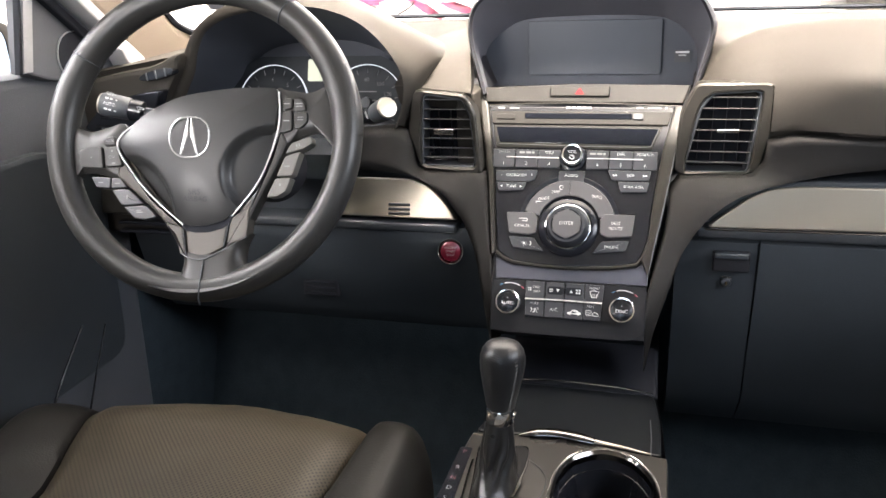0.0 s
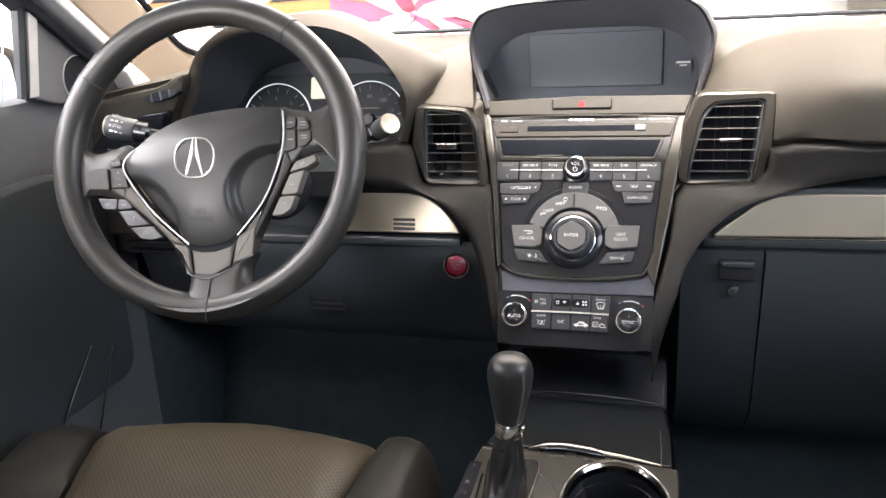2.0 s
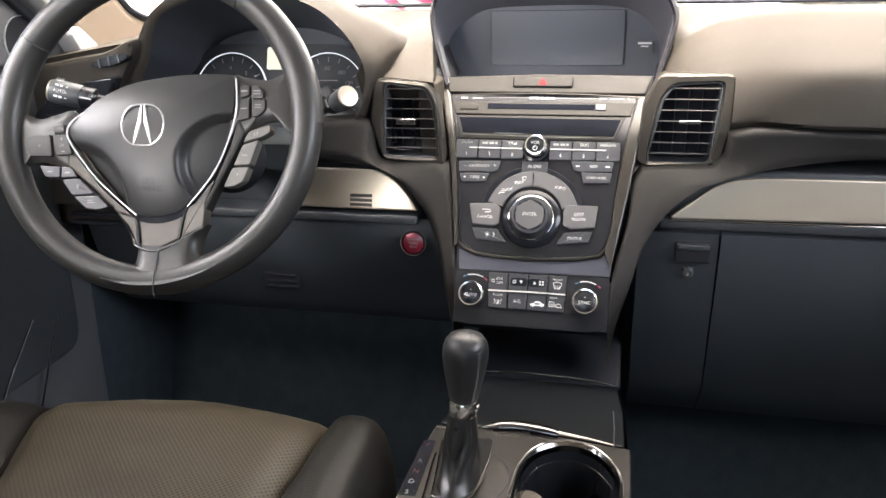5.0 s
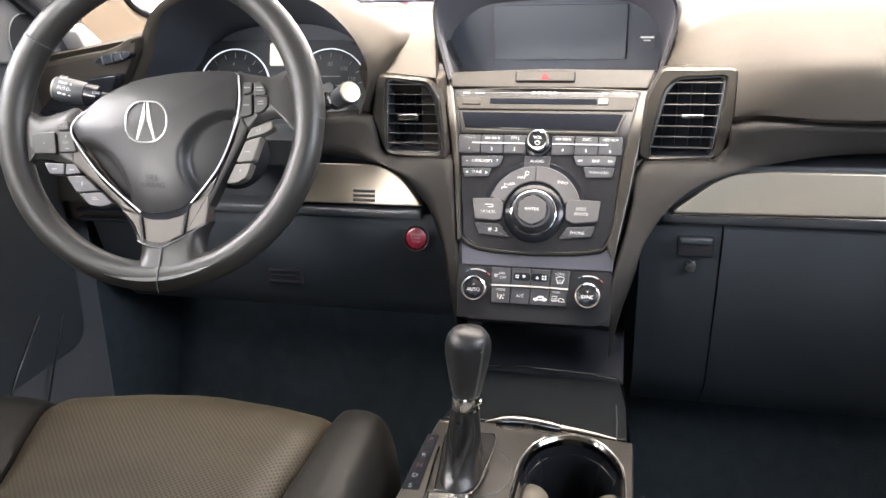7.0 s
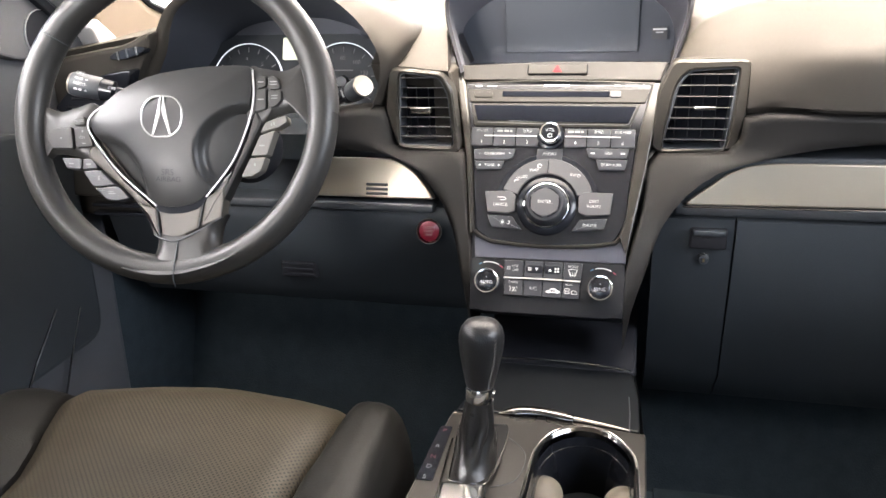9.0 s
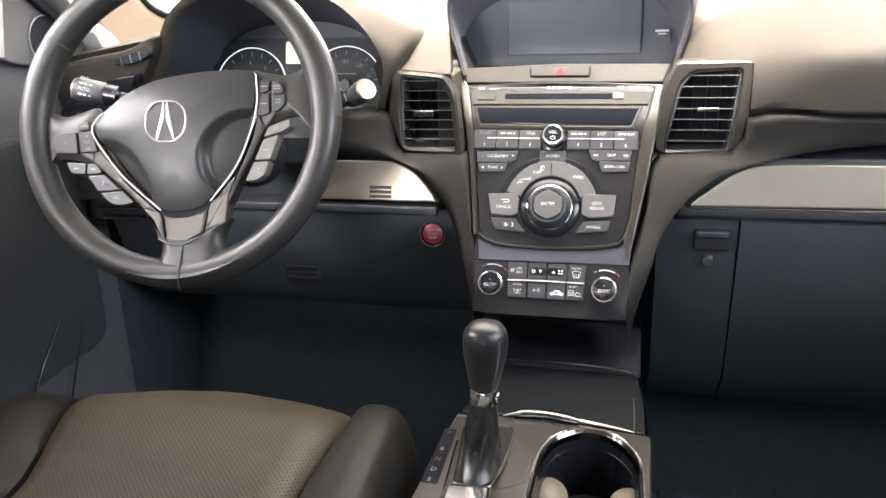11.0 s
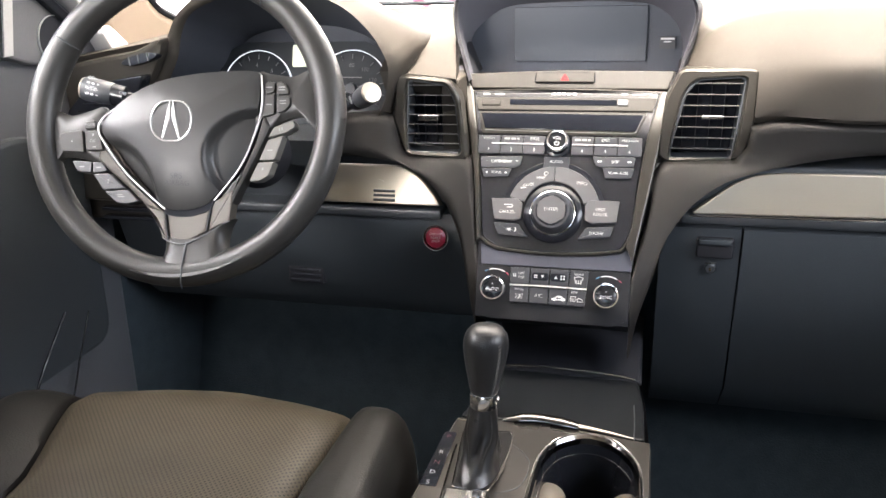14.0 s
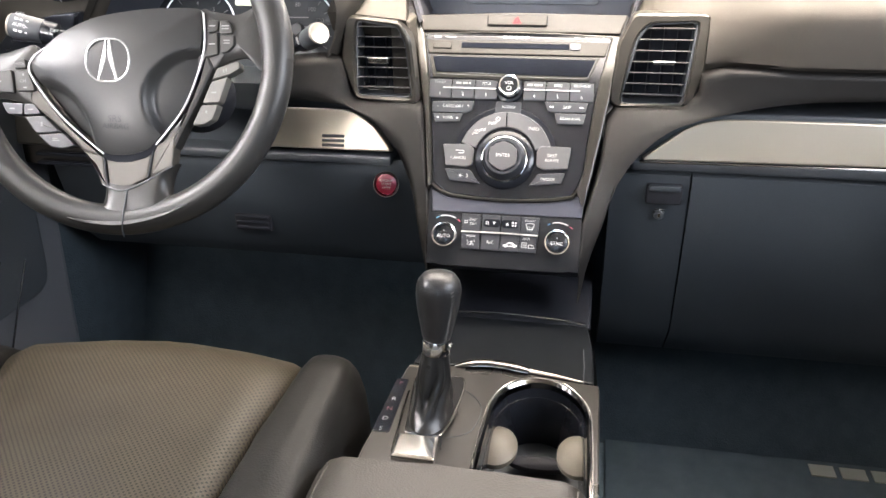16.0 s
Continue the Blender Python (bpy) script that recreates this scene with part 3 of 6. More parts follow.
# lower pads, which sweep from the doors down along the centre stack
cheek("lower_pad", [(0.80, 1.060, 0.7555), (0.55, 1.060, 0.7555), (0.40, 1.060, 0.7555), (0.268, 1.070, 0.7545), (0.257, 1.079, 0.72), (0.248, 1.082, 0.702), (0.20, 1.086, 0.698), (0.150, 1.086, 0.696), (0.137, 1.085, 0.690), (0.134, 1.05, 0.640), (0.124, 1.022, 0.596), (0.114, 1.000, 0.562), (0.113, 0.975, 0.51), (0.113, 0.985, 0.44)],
      [(0.80, 1.068, 0.724), (0.55, 1.067, 0.723), (0.44, 1.066, 0.721), (0.39, 1.065, 0.718), (0.340, 1.066, 0.710), (0.288, 1.065, 0.698), (0.2345, 1.061, 0.681), (0.200, 1.054, 0.659), (0.1727, 1.045, 0.629), (0.1543, 1.033, 0.597), (0.146, 1.015, 0.573), (0.140, 1.005, 0.552), (0.124, 0.99, 0.50), (0.116, 1.0, 0.44)], 0.003, SHADED_DASH)
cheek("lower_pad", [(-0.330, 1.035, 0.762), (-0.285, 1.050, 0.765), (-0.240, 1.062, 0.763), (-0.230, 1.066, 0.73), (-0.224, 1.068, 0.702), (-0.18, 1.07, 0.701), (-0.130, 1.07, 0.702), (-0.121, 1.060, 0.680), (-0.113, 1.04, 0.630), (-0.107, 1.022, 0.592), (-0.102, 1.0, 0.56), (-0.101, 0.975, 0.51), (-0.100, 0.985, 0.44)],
      [(-0.345, 1.035, 0.708), (-0.304, 1.038, 0.707), (-0.261, 1.040, 0.704), (-0.235, 1.04, 0.701), (-0.218, 1.040, 0.696), (-0.185, 1.040, 0.677), (-0.168, 1.038, 0.656), (-0.152, 1.035, 0.635), (-0.136, 1.025, 0.600), (-0.126, 1.012, 0.57), (-0.120, 1.0, 0.545), (-0.109, 0.985, 0.50), (-0.103, 0.995, 0.44)], 0.008, SHADED_DASH)
part("filler", box(-0.168, 1.083, 0.70, -0.140, 1.163, 0.812, 0.003), DASH, dash)
# recess behind the trims
part("recess", box(0.17, 1.09, 0.60, 0.80, 1.20, 0.695, 0.004), BLACK, dash)
part("recess", box(-0.60, 1.085, 0.60, -0.15, 1.20, 0.695, 0.004), BLACK, dash)
# dash core that fills the space behind the skins
part("core", box(-0.22, 1.20, 0.55, 0.80, 1.40, 0.785, 0.01), BLACK, dash)
part("core", box(-0.74, 1.13, 0.55, -0.222, 1.40, 0.70, 0.01), BLACK, dash)


def xz(pts, y, depth, mat, name, parent, bevel=0.003, label="", lean=0.0):
    """A slab facing the seats over an outline in x and z; lean: degrees by which its top goes forward."""
    c = sum((Vector(p) for p in pts), Vector((0, 0))) / len(pts)
    bm = slab([Vector(p) - c for p in pts], -depth, 0, bevel)
    ob = part(name, bm, mat, parent, label)
    m = pose(c.x, y, c.y, 90 - lean, 0, 0)
    ob.matrix_local = parent.matrix_world.inverted() @ m
    return ob


# dash end beside the driver door
xz(rounded([(-0.775, 0.838), (-0.719, 0.846), (-0.653, 0.857), (-0.614, 0.862), (-0.589, 0.870), (-0.573, 0.879), (-0.556, 0.883), (-0.562, 0.860), (-0.578, 0.836), (-0.598, 0.806), (-0.62, 0.77), (-0.62, 0.70), (-0.62, 0.60), (-0.775, 0.60)], 0.010), 1.004, 0.15, DASH, "end_panel", dash, 0.007)
xz(rounded(box2(-0.735, 0.640, -0.585, 0.683), 0.008), 0.985, 0.03, RAIL, "side_trim", dash, 0.003, "satin strip beside the steering column", 12)
for z in (0.622, 0.608):
    part("slot_line", box(-0.70, 0.985, z, -0.60, 1.0, z + 0.005, 0.001), GLOSS, dash)
# knee panel under the driver trim
bm = loft([[(x, y, z) for x in (-0.72, -0.5, -0.3, -0.105)] for y, z in ((1.052, 0.618), (1.046, 0.608), (1.044, 0.59), (1.055, 0.54), (1.08, 0.46), (1.12, 0.42))], thick=(0, 0.04, 0))
knee = part("knee_panel", bm, DASH_LOW, dash, "dark lower panel under the steering column")
grille = part("knee_grille", box(-0.432, 1.063, 0.484, -0.370, 1.085, 0.516, 0.003), BLACK_MATT, dash, "small dark grille low in the knee panel")
for z in (0.491, 0.500, 0.509):
    part("grille_slat", box(-0.427, 1.060, z - 0.0018, -0.375, 1.064, z + 0.0018, 0.0006), RUBBER, grille)
part("ledge", box(-0.60, 1.04, 0.612, -0.165, 1.10, 0.626, 0.004), BLACK, dash)
# panel under the cluster
bm = loft([[(x, y, z) for x in (-0.60, -0.45, -0.33)] for y, z in ((1.14, 0.735), (1.06, 0.738), (1.04, 0.728), (1.04, 0.69))], thick=(0, 0.04, 0))
part("column_surround", bm, DASH_LOW, dash)

# glove box
glove = thing("glove_box", pose(0, 0, 0), "dark closed glove box with a latch and lock", "glove box")
part("ledge", box(0.175, 1.072, 0.612, 0.80, 1.15, 0.630, 0.005), BLACK, glove)
bm = loft([[(x, y, z) for x in (0.262, 0.5, 0.80)] for y, z in ((1.088, 0.611), (1.080, 0.604), (1.079, 0.590), (1.090, 0.50), (1.12, 0.33), (1.18, 0.26))], thick=(0, 0.05, 0))
part("lid", bm, DASH_LOW, glove)
bm = loft([[(x, y, z) for x in (0.150, 0.2, 0.2595)] for y, z in ((1.092, 0.611), (1.084, 0.604), (1.083, 0.590), (1.092, 0.50), (1.12, 0.33), (1.18, 0.26))], thick=(0, 0.05, 0))
part("side_panel", bm, DASH_LOW, glove)
latch = part("latch", box(0.200, 1.074, 0.562, 0.250, 1.10, 0.592, 0.003), BLACK_MATT, glove)
part("latch_grip", box(0.203, 1.068, 0.584, 0.247, 1.08, 0.592, 0.002), DASH_LOW, latch)
bm = lathe([(0, 0.006), (0.006, 0.006), (0.008, 0.004), (0.008, -0.01)], 20)
lock = part("lock", bm, BLACK, glove)
lock.matrix_local = pose(0.221, 1.085, 0.544, 90, 0, 0)
part("keyway", box(0.2195, 1.0775, 0.5415, 0.2225, 1.080, 0.5465), CHROME, glove)
part("lock_lip", tube([(0.214, 1.082, 0.552), (0.221, 1.078, 0.5535), (0.228, 1.082, 0.552)], 0.001, 6), CHROME, glove)

# satin trims
trim = thing("trim_panel", pose(0, 0, 0), "satin silver dash trim above the glove box", "trim", "dash trims")
xz([Vector((0.192, 0.629))] + spline([(0.190, 0.632), (0.200, 0.640), (0.223, 0.658), (0.250, 0.677), (0.291, 0.688), (0.40, 0.690), (0.60, 0.690), (0.80, 0.690)], 5) + [Vector((0.80, 0.637)), Vector((0.40, 0.6315))], 1.076, 0.02, SATIN, "panel", trim, 0.0025, "", 12)
part("bright_edge", tube([(0.186, 1.062, 0.629), (0.40, 1.062, 0.6315), (0.80, 1.062, 0.637)], 0.0012, 6), DARK_CHROME, trim)
trim = thing("trim_panel", pose(0, 0, 0), "satin silver dash trim beside the steering wheel", "trim", "dash trims")
xz([Vector((-0.36, 0.632)), Vector((-0.36, 0.691))] + spline([(-0.312, 0.691), (-0.250, 0.691), (-0.224, 0.688), (-0.197, 0.673), (-0.176, 0.650), (-0.166, 0.634)], 5) + [Vector((-0.168, 0.632))], 1.052, 0.02, SATIN, "panel", trim, 0.0025, "", 16)
for k in range(3):
    z = 0.6375 + 0.0065 * k
    sl = part("sensor_slot", box(-0.2685, 1.0415 + 0.0019 * k, z, -0.2345, 1.060, z + 0.0042, 0.001), BLACK, trim)

# start button
start = thing("start_button", pose(-0.172, 1.038, 0.586, 78, 0, 4), "red engine start button in a chrome ring", "button")
part("ring", lathe([(0.0155, -0.01), (0.0172, 0.003), (0.0178, 0.006), (0.0190, 0.006), (0.0198, 0.003), (0.020, -0.01)], 40), CHROME, start)
part("cap", lathe([(0, 0.0052), (0.010, 0.005), (0.0150, 0.004), (0.0165, 0.0), (0.0165, -0.01)], 40), RED_BUTTON, start)
for k, w in enumerate(("ENGINE", "START", "STOP")):
    words("print", w, 0, 0.0055 - 0.0055 * k, 0.0055, 0.0052, GREY_PRINT, start)


# ---- air vents ----
def vent(name_label, outer, inner, y, slats, tab, side_bar=None):
    ob = thing("air_vent", pose(0, y, 0, 90, 0, 0), name_label, "air vent", "dash air vents")
    c = sum((Vector(p) for p in inner), Vector((0, 0))) / len(inner)
    o = around(rounded(outer, 0.008), c, 72)
    i = around(rounded(inner, 0.006), c, 72)
    mid = [p.lerp(q, 0.82) for p, q in zip(o, i)]
    part("frame", frame_slab(o, mid, -0.02, 0.006, 0.003), VENT_FRAME, ob, "satin brown frame")
    part("inner_frame", frame_slab(mid, i, -0.03, 0.003, 0.0015), BLACK, ob)
    part("duct", slab(mid, -0.045, -0.04), GLOSS, ob)
    top, low = max(p[1] for p in i), min(p[1] for p in i)
    for k in range(slats):
        z = low + (top - low) * (k + 0.80) / (slats + 0.3)
        xs_ = [p.x for p in (a.lerp(b, 0.5) for a, b in zip(i, i[1:] + i[:1])) if abs(p.y - z) < (top - low) * 0.06]
        if len(xs_) < 2:
            continue
        x0, x1 = min(xs_), max(xs_)
        bm = bmesh.new()
        rows = [[(x, z + dz, w) for x in (x0, (x0 + x1) / 2, x1)] for dz, w in ((0.0, 0.0015), (0.0016, 0.0015), (-0.0030, -0.020), (-0.0040, -0.020))]
        rows.append(rows[0])
        slat = part("slat", loft(rows, bm), BUTTON, ob)
        part("slat_edge", tube([(x0 + 0.0005, z + 0.0008, 0.0016), (x1 - 0.0005, z + 0.0008, 0.0016)], 0.00070, 6), SLAT_EDGE, slat)
    t = part("tab", box(tab[0] - tab[2], tab[1] - tab[3], -0.006, tab[0] + tab[2], tab[1] + tab[3], 0.004, 0.0015), CHROME, ob, "bright satin slider")
    for k in range(4):
        x = c.x + (k - 1.5) * 0.018
        part("vane", box(x - 0.0005, low + 0.004, -0.041, x + 0.0005, top - 0.004, -0.034), RUBBER, ob)
    return ob


vent("slatted air vent in a satin frame beside the glove box", [(0.163, 0.824), (0.262, 0.8245), (0.263, 0.757), (0.251, 0.702), (0.150, 0.696), (0.138, 0.704), (0.145, 0.783)],
     [(0.186, 0.808), (0.245, 0.812), (0.236, 0.703), (0.154, 0.702), (0.172, 0.789)], 1.10, 7, (0.208, 0.759, 0.0145, 0.0026))
vent("slatted air vent in a satin frame beside the steering wheel", [(-0.227, 0.8205), (-0.150, 0.8135), (-0.136, 0.790), (-0.128, 0.700), (-0.139, 0.6965), (-0.220, 0.704), (-0.238, 0.759)],
     [(-0.210, 0.813), (-0.156, 0.805), (-0.145, 0.781), (-0.139, 0.709), (-0.217, 0.709)], 1.07, 7, (-0.1845, 0.759, 0.0150, 0.0045))
ob = thing("air_vent", pose(0, 0.985, 0, 90, 0, 0), "black side air vent beside the driver door", "air vent", "dash air vents")
o = rounded([(-0.725, 0.775), (-0.690, 0.765), (-0.650, 0.775), (-0.60, 0.795), (-0.583, 0.832), (-0.63, 0.826), (-0.69, 0.806)], 0.008)
part("duct", slab(o, -0.02, 0.004, 0.002), GLOSS, ob)
for k in range(3):
    part("slat", box(-0.700 + 0.012 * k, 0.778 + 0.013 * k, 0.003, -0.60 + 0.004 * k, 0.781 + 0.013 * k, 0.008), PANEL, ob)
part("tab", box(-0.690, 0.7735, 0.004, -0.655, 0.7785, 0.010, 0.0015), CHROME, ob)
ob = thing("demister_vent", pose(-0.594, 0.998, 0.853, 78, -12, 0), "small slotted window demister in the dash end", "air vent")
o = [(0.031 * math.cos(a), 0.0068 * math.sin(a)) for a in [k * math.pi / 12 for k in range(24)]]
part("duct", slab(o, -0.01, 0.003, 0.001), GLOSS, ob)
for k in range(3):
    part("rib", box(-0.016 + 0.016 * k - 0.001, -0.0058, 0.002, -0.016 + 0.016 * k + 0.001, 0.0058, 0.0045), BLACK, ob)

# ---- display unit on the dash ----
disp = thing("display_unit", pose(0, 0, 0), "dark switched-off display deep in a black hood", "display")
front = spline([(-0.139, 1.128, 0.801), (-0.152, 1.146, 0.835), (-0.163, 1.160, 0.868), (-0.166, 1.165, 0.900), (-0.158, 1.165, 0.926), (-0.135, 1.165, 0.942), (-0.072, 1.165, 0.951), (0.030, 1.165, 0.954), (0.120, 1.165, 0.951), (0.158, 1.165, 0.939), (0.178, 1.165, 0.915), (0.186, 1.162, 0.880), (0.166, 1.135, 0.806)], 5)
rear = spline([(-0.150, 1.255, 0.795), (-0.157, 1.255, 0.815), (-0.160, 1.255, 0.838), (-0.150, 1.255, 0.862), (-0.118, 1.255, 0.888), (-0.088, 1.255, 0.898), (-0.04, 1.255, 0.901), (0.030, 1.255, 0.902), (0.09, 1.255, 0.900), (0.125, 1.255, 0.893), (0.155, 1.255, 0.870), (0.168, 1.255, 0.835), (0.165, 1.255, 0.798)], 5)
inner_front = [p + (Vector((0.012, 1.165, 0.86)) - p).normalized() * 0.007 for p in front]
outer_back = [Vector((p.x * 1.04 + 0.002, 1.30, 0.78 + (p.z - 0.78) * 0.93)) for p in front]
low_back = [Vector((p.x * 1.04 + 0.002, 1.42, 0.78 + (p.z - 0.78) * 0.62)) for p in front]
part("hood_inside", loft([rear, inner_front]), HOOD, disp, "dark hood lining with bounced light in its grey", angle=60)
part("hood", loft([inner_front, [p + Vector((0, -0.006, 0)) for p in [(a + b) / 2 for a, b in zip(front, inner_front)]], front, outer_back, low_back]), BLACK_MATT, disp, "matt black hood", angle=60)
part("screen", slab([(p.x, p.z) for p in rear] + [(0.165, 0.79), (-0.150, 0.79)], -0.004, 0.0), DISPLAY_BACK, disp).matrix_local = pose(0, 1.257, 0, 90, 0, 0)
lcd = part("glass", slab(rounded(box2(-0.089, 0.812, 0.115, 0.895), 0.004), 0, 0.002, 0.001), SCREEN, disp, "dark grey display glass")
lcd.matrix_local = pose(0, 1.2525, 0, 90, 0, 0)
part("fascia", box(-0.143, 1.150, 0.770, 0.166, 1.172, 0.802, 0.002), RUBBER, disp)
part("floor", loft([[(-0.152, y, z), (0.167, y, z)] for y, z in ((1.160, 0.790), (1.20, 0.791), (1.24, 0.793), (1.256, 0.794))], thick=(0, 0, -0.01)), RUBBER, disp)
ind = part("indicator", slab(rounded(box2(0.134, 0.831, 0.157, 0.849), 0.001), 0, 0.002), BUTTON_SILVER, disp, "small grey indicator plate")
ind.matrix_local = pose(0, 1.2505, 0, 90, 0, 0)
bars("print", [(0.1355, 0.8445, 0.1555, 0.8472), (0.140, 0.8405, 0.151, 0.8422)], 0.0025, WHITE, ind)

# ---- instrument cluster ----
cluster = thing("instrument_cluster", pose(0, 0, 0), "black instrument hood over two chrome-ringed dials", "instruments")
# the hood is a thick roll: its inner edge, its ridge, and the flanks behind it
hood_in = spline([(-0.592, 1.030, 0.782), (-0.573, 1.030, 0.816), (-0.552, 1.030, 0.850), (-0.540, 1.030, 0.884), (-0.521, 1.030, 0.911), (-0.478, 1.030, 0.930), (-0.425, 1.032, 0.937), (-0.357, 1.036, 0.939), (-0.301, 1.040, 0.921), (-0.266, 1.043, 0.893), (-0.244, 1.045, 0.862), (-0.234, 1.047, 0.832), (-0.242, 1.052, 0.794), (-0.256, 1.054, 0.764)], 6)
hood_ridge = spline([(-0.634, 1.026, 0.778), (-0.613, 1.028, 0.809), (-0.586, 1.030, 0.844), (-0.565, 1.030, 0.880), (-0.541, 1.032, 0.911), (-0.490, 1.036, 0.944), (-0.425, 1.046, 0.953), (-0.364, 1.085, 0.953), (-0.311, 1.105, 0.931), (-0.266, 1.110, 0.908), (-0.229, 1.108, 0.887), (-0.207, 1.098, 0.863), (-0.211, 1.080, 0.836), (-0.243, 1.072, 0.764)], 6)
hood_lip = [a.lerp(b, 0.22) + Vector((0, -0.006, 0)) for a, b in zip(hood_in, hood_ridge)]
hood_roll = [a.lerp(b, 0.62) + Vector((0, -0.008, 0.006)) for a, b in zip(hood_in, hood_ridge)]
hood_deep = [Vector((-0.40 + (p.x + 0.40) * 0.86, 1.165, 0.765 + (p.z - 0.765) * 0.66)) for p in hood_in]
hood_b = [p + Vector((0, 0.045, interp(p.x, [(-0.6, 0.0), (-0.35, 0.001), (-0.2, -0.004)]))) for p in hood_ridge]
hood_c = [Vector((p.x, 1.20, 0.78 + (p.z - 0.78) * 0.88)) for p in hood_ridge]
hood_d = [Vector((p.x, 1.40, 0.78 + (p.z - 0.78) * 0.50)) for p in hood_ridge]
part("hood_inside", loft([hood_deep, hood_in]), HOOD_IN, cluster, "matt black hood lining", angle=60)
part("hood_back", loft([hood_deep, [p + Vector((0, 0.002, 0)) for p in [Vector((-0.40, 1.165, 0.76))] * len(hood_deep)]]), HOOD_IN, cluster)
part("hood", loft([hood_in, hood_lip, hood_roll, hood_ridge, hood_b, hood_c, hood_d]), DASH, cluster, "soft rounded hood top in the light", angle=75)
face = axes((-0.40, 1.118, 0.778), (1, 0, 0), (0, 0.34, 0.94), (0, -0.94, 0.34))
plate = part("face", slab([(-0.19, -0.06), (0.19, -0.06), (0.178, 0.05), (0.10, 0.085), (-0.10, 0.085), (-0.178, 0.05)], -0.01, 0), DIAL, cluster)
plate.matrix_local = face
for gx, nums, ptr in ((-0.076, (("3", 140, 1), ("4", 95, 1), ("5", 50, 1), ("2", 185, 1), ("6", 10, 1)), 200), (0.081, (("80", 92, 1), ("100", 55, 1), ("120", 22, 1), ("60", 130, 1)), 215)):
    d = part("dial", lathe([(0, 0.002), (0.055, 0.002), (0.058, 0.004)], 48), DIAL, cluster)
    d.matrix_local = face @ pose(gx, 0.012, 0)
    r = part("ring", lathe([(0.0583, 0), (0.0583, 0.005), (0.0589, 0.0062), (0.0595, 0.005), (0.0595, 0)], 56), LIT_RING, d, "bright lit dial ring")
    for w, a, _ in nums:
        words("print", w, 0.036 * math.cos(radians(a)), 0.036 * math.sin(radians(a)), 0.0026, 0.0088, DIAL_PRINT, d)
    bm = bmesh.new()
    for k in range(13):
        a = radians(-30 + 20 * k)
        p, q = Vector((math.cos(a), math.sin(a), 0)) * 0.046, Vector((math.cos(a), math.sin(a), 0)) * 0.053
        tube([p + Vector((0, 0, 0.003)), q + Vector((0, 0, 0.003))], 0.0007, 4, bm=bm)
    part("tick_marks", bm, DIAL_PRINT, d)
    bars("print_bars", [(-0.016, 0.017, 0.016, 0.0185), (-0.012, 0.003, 0.0, 0.005), (0.004, 0.003, 0.016, 0.005)], 0.0027, DIAL_PRINT, d)
    a = radians(ptr)
    part("needle", tube([(0, 0, 0.006), (0.044 * math.cos(a), 0.044 * math.sin(a), 0.006)], 0.0012, 6, taper=lambda s: 1.3 - s), WHITE, d)
    part("needle_cap", lathe([(0, 0.010), (0.008, 0.009), (0.010, 0.002)], 24), BLACK, d)
l = part("lcd", slab(rounded(box2(-0.019, 0.046, 0.008, 0.080), 0.003), 0, 0.003, 0.001), LCD, cluster, "pale lit display")
l.matrix_local = face

# ---- centre stack ----
STACK = axes((0, 0.984, 0.532), (1, 0, 0), (0, 0.5097, 0.8604), (0, -0.8604, 0.5097))
stack = thing("audio_panel", STACK, "dark audio and navigation panel full of buttons", "control panel")
part("body", slab(mm([(-149, 320), (158, 324), (149, 296), (136, 203), (121, 100), (112, 40), (112, -38), (-100, -38), (-104, 70), (-118, 170), (-142, 294)]), -0.10, -0.001), CLIMATE_SHELL, stack)
part("top_strip", slab(mm([(-147, 298.5), (148, 297.5), (157, 325), (0, 327), (-150, 321)]), -0.01, 0.004, 0.002), FACE, stack, "grey metallic strip")
hz = part("hazard_button", slab(rounded(mm(box2(-39, 306.5, 46, 321.5)), 0.002), 0, 0.0075, 0.0015), FACE, stack)
part("groove", frame_slab(around(rounded(mm(box2(-40.2, 305.3, 47.2, 322.7)), 0.002), (0.0035, 0.314), 48), around(rounded(mm(box2(-39, 306.5, 46, 321.5)), 0.002), (0.0035, 0.314), 48), 0.003, 0.0045), GLOSS, stack)
part("hazard_triangle", frame_slab(mm([(-2.5, 309.5), (9.5, 309.5), (3.5, 319)]), mm([(1.2, 311.5), (5.8, 311.5), (3.5, 315.3)]), 0.007, 0.0079), HAZARD_RED, hz, "red warning triangle")
part("bright_line", tube([(-0.139, 0.2935, 0.003), (-0.07, 0.2965, 0.003), (0.0, 0.2975, 0.003), (0.07, 0.2965, 0.003), (0.149, 0.2935, 0.003)], 0.0009, 6), DARK_CHROME, stack)
part("rail", slab(mm([(-143, 294), (-146, 323), (-139, 312), (-129, 292), (-117, 224), (-113, 190), (-108.5, 150), (-101, 72), (-106, 68), (-119, 170)]), -0.01, 0.007, 0.003), RAIL, stack, "satin brown side rail")
part("rail", slab(mm([(149, 294), (138, 292), (124, 232), (119, 195), (114, 150), (110, 100), (102, 74), (113, 48), (121, 90), (131, 150), (139, 203)]), -0.01, 0.007, 0.003), RAIL, stack, "satin brown side rail")
face_outline = mm([(-128, 292), (137, 292), (119, 200), (113, 140), (110, 96), (96, 67), (54, 60.5), (-12, 57.5), (-75, 62), (-98, 76), (-107, 150), (-113, 196)])
part("face", slab(rounded(face_outline, 0.006), -0.005, 0.002, 0.001), PANEL, stack)
part("lower_lip", tube([(x * 0.001, y * 0.001, 0.003) for x, y in ((-100, 74), (-90, 66), (-75, 60), (-45, 57), (-12, 55.5), (20, 56), (54, 58.5), (76, 61), (97, 65.5), (108, 80))], 0.0022, 6), RAIL, stack, "thin satin lip")
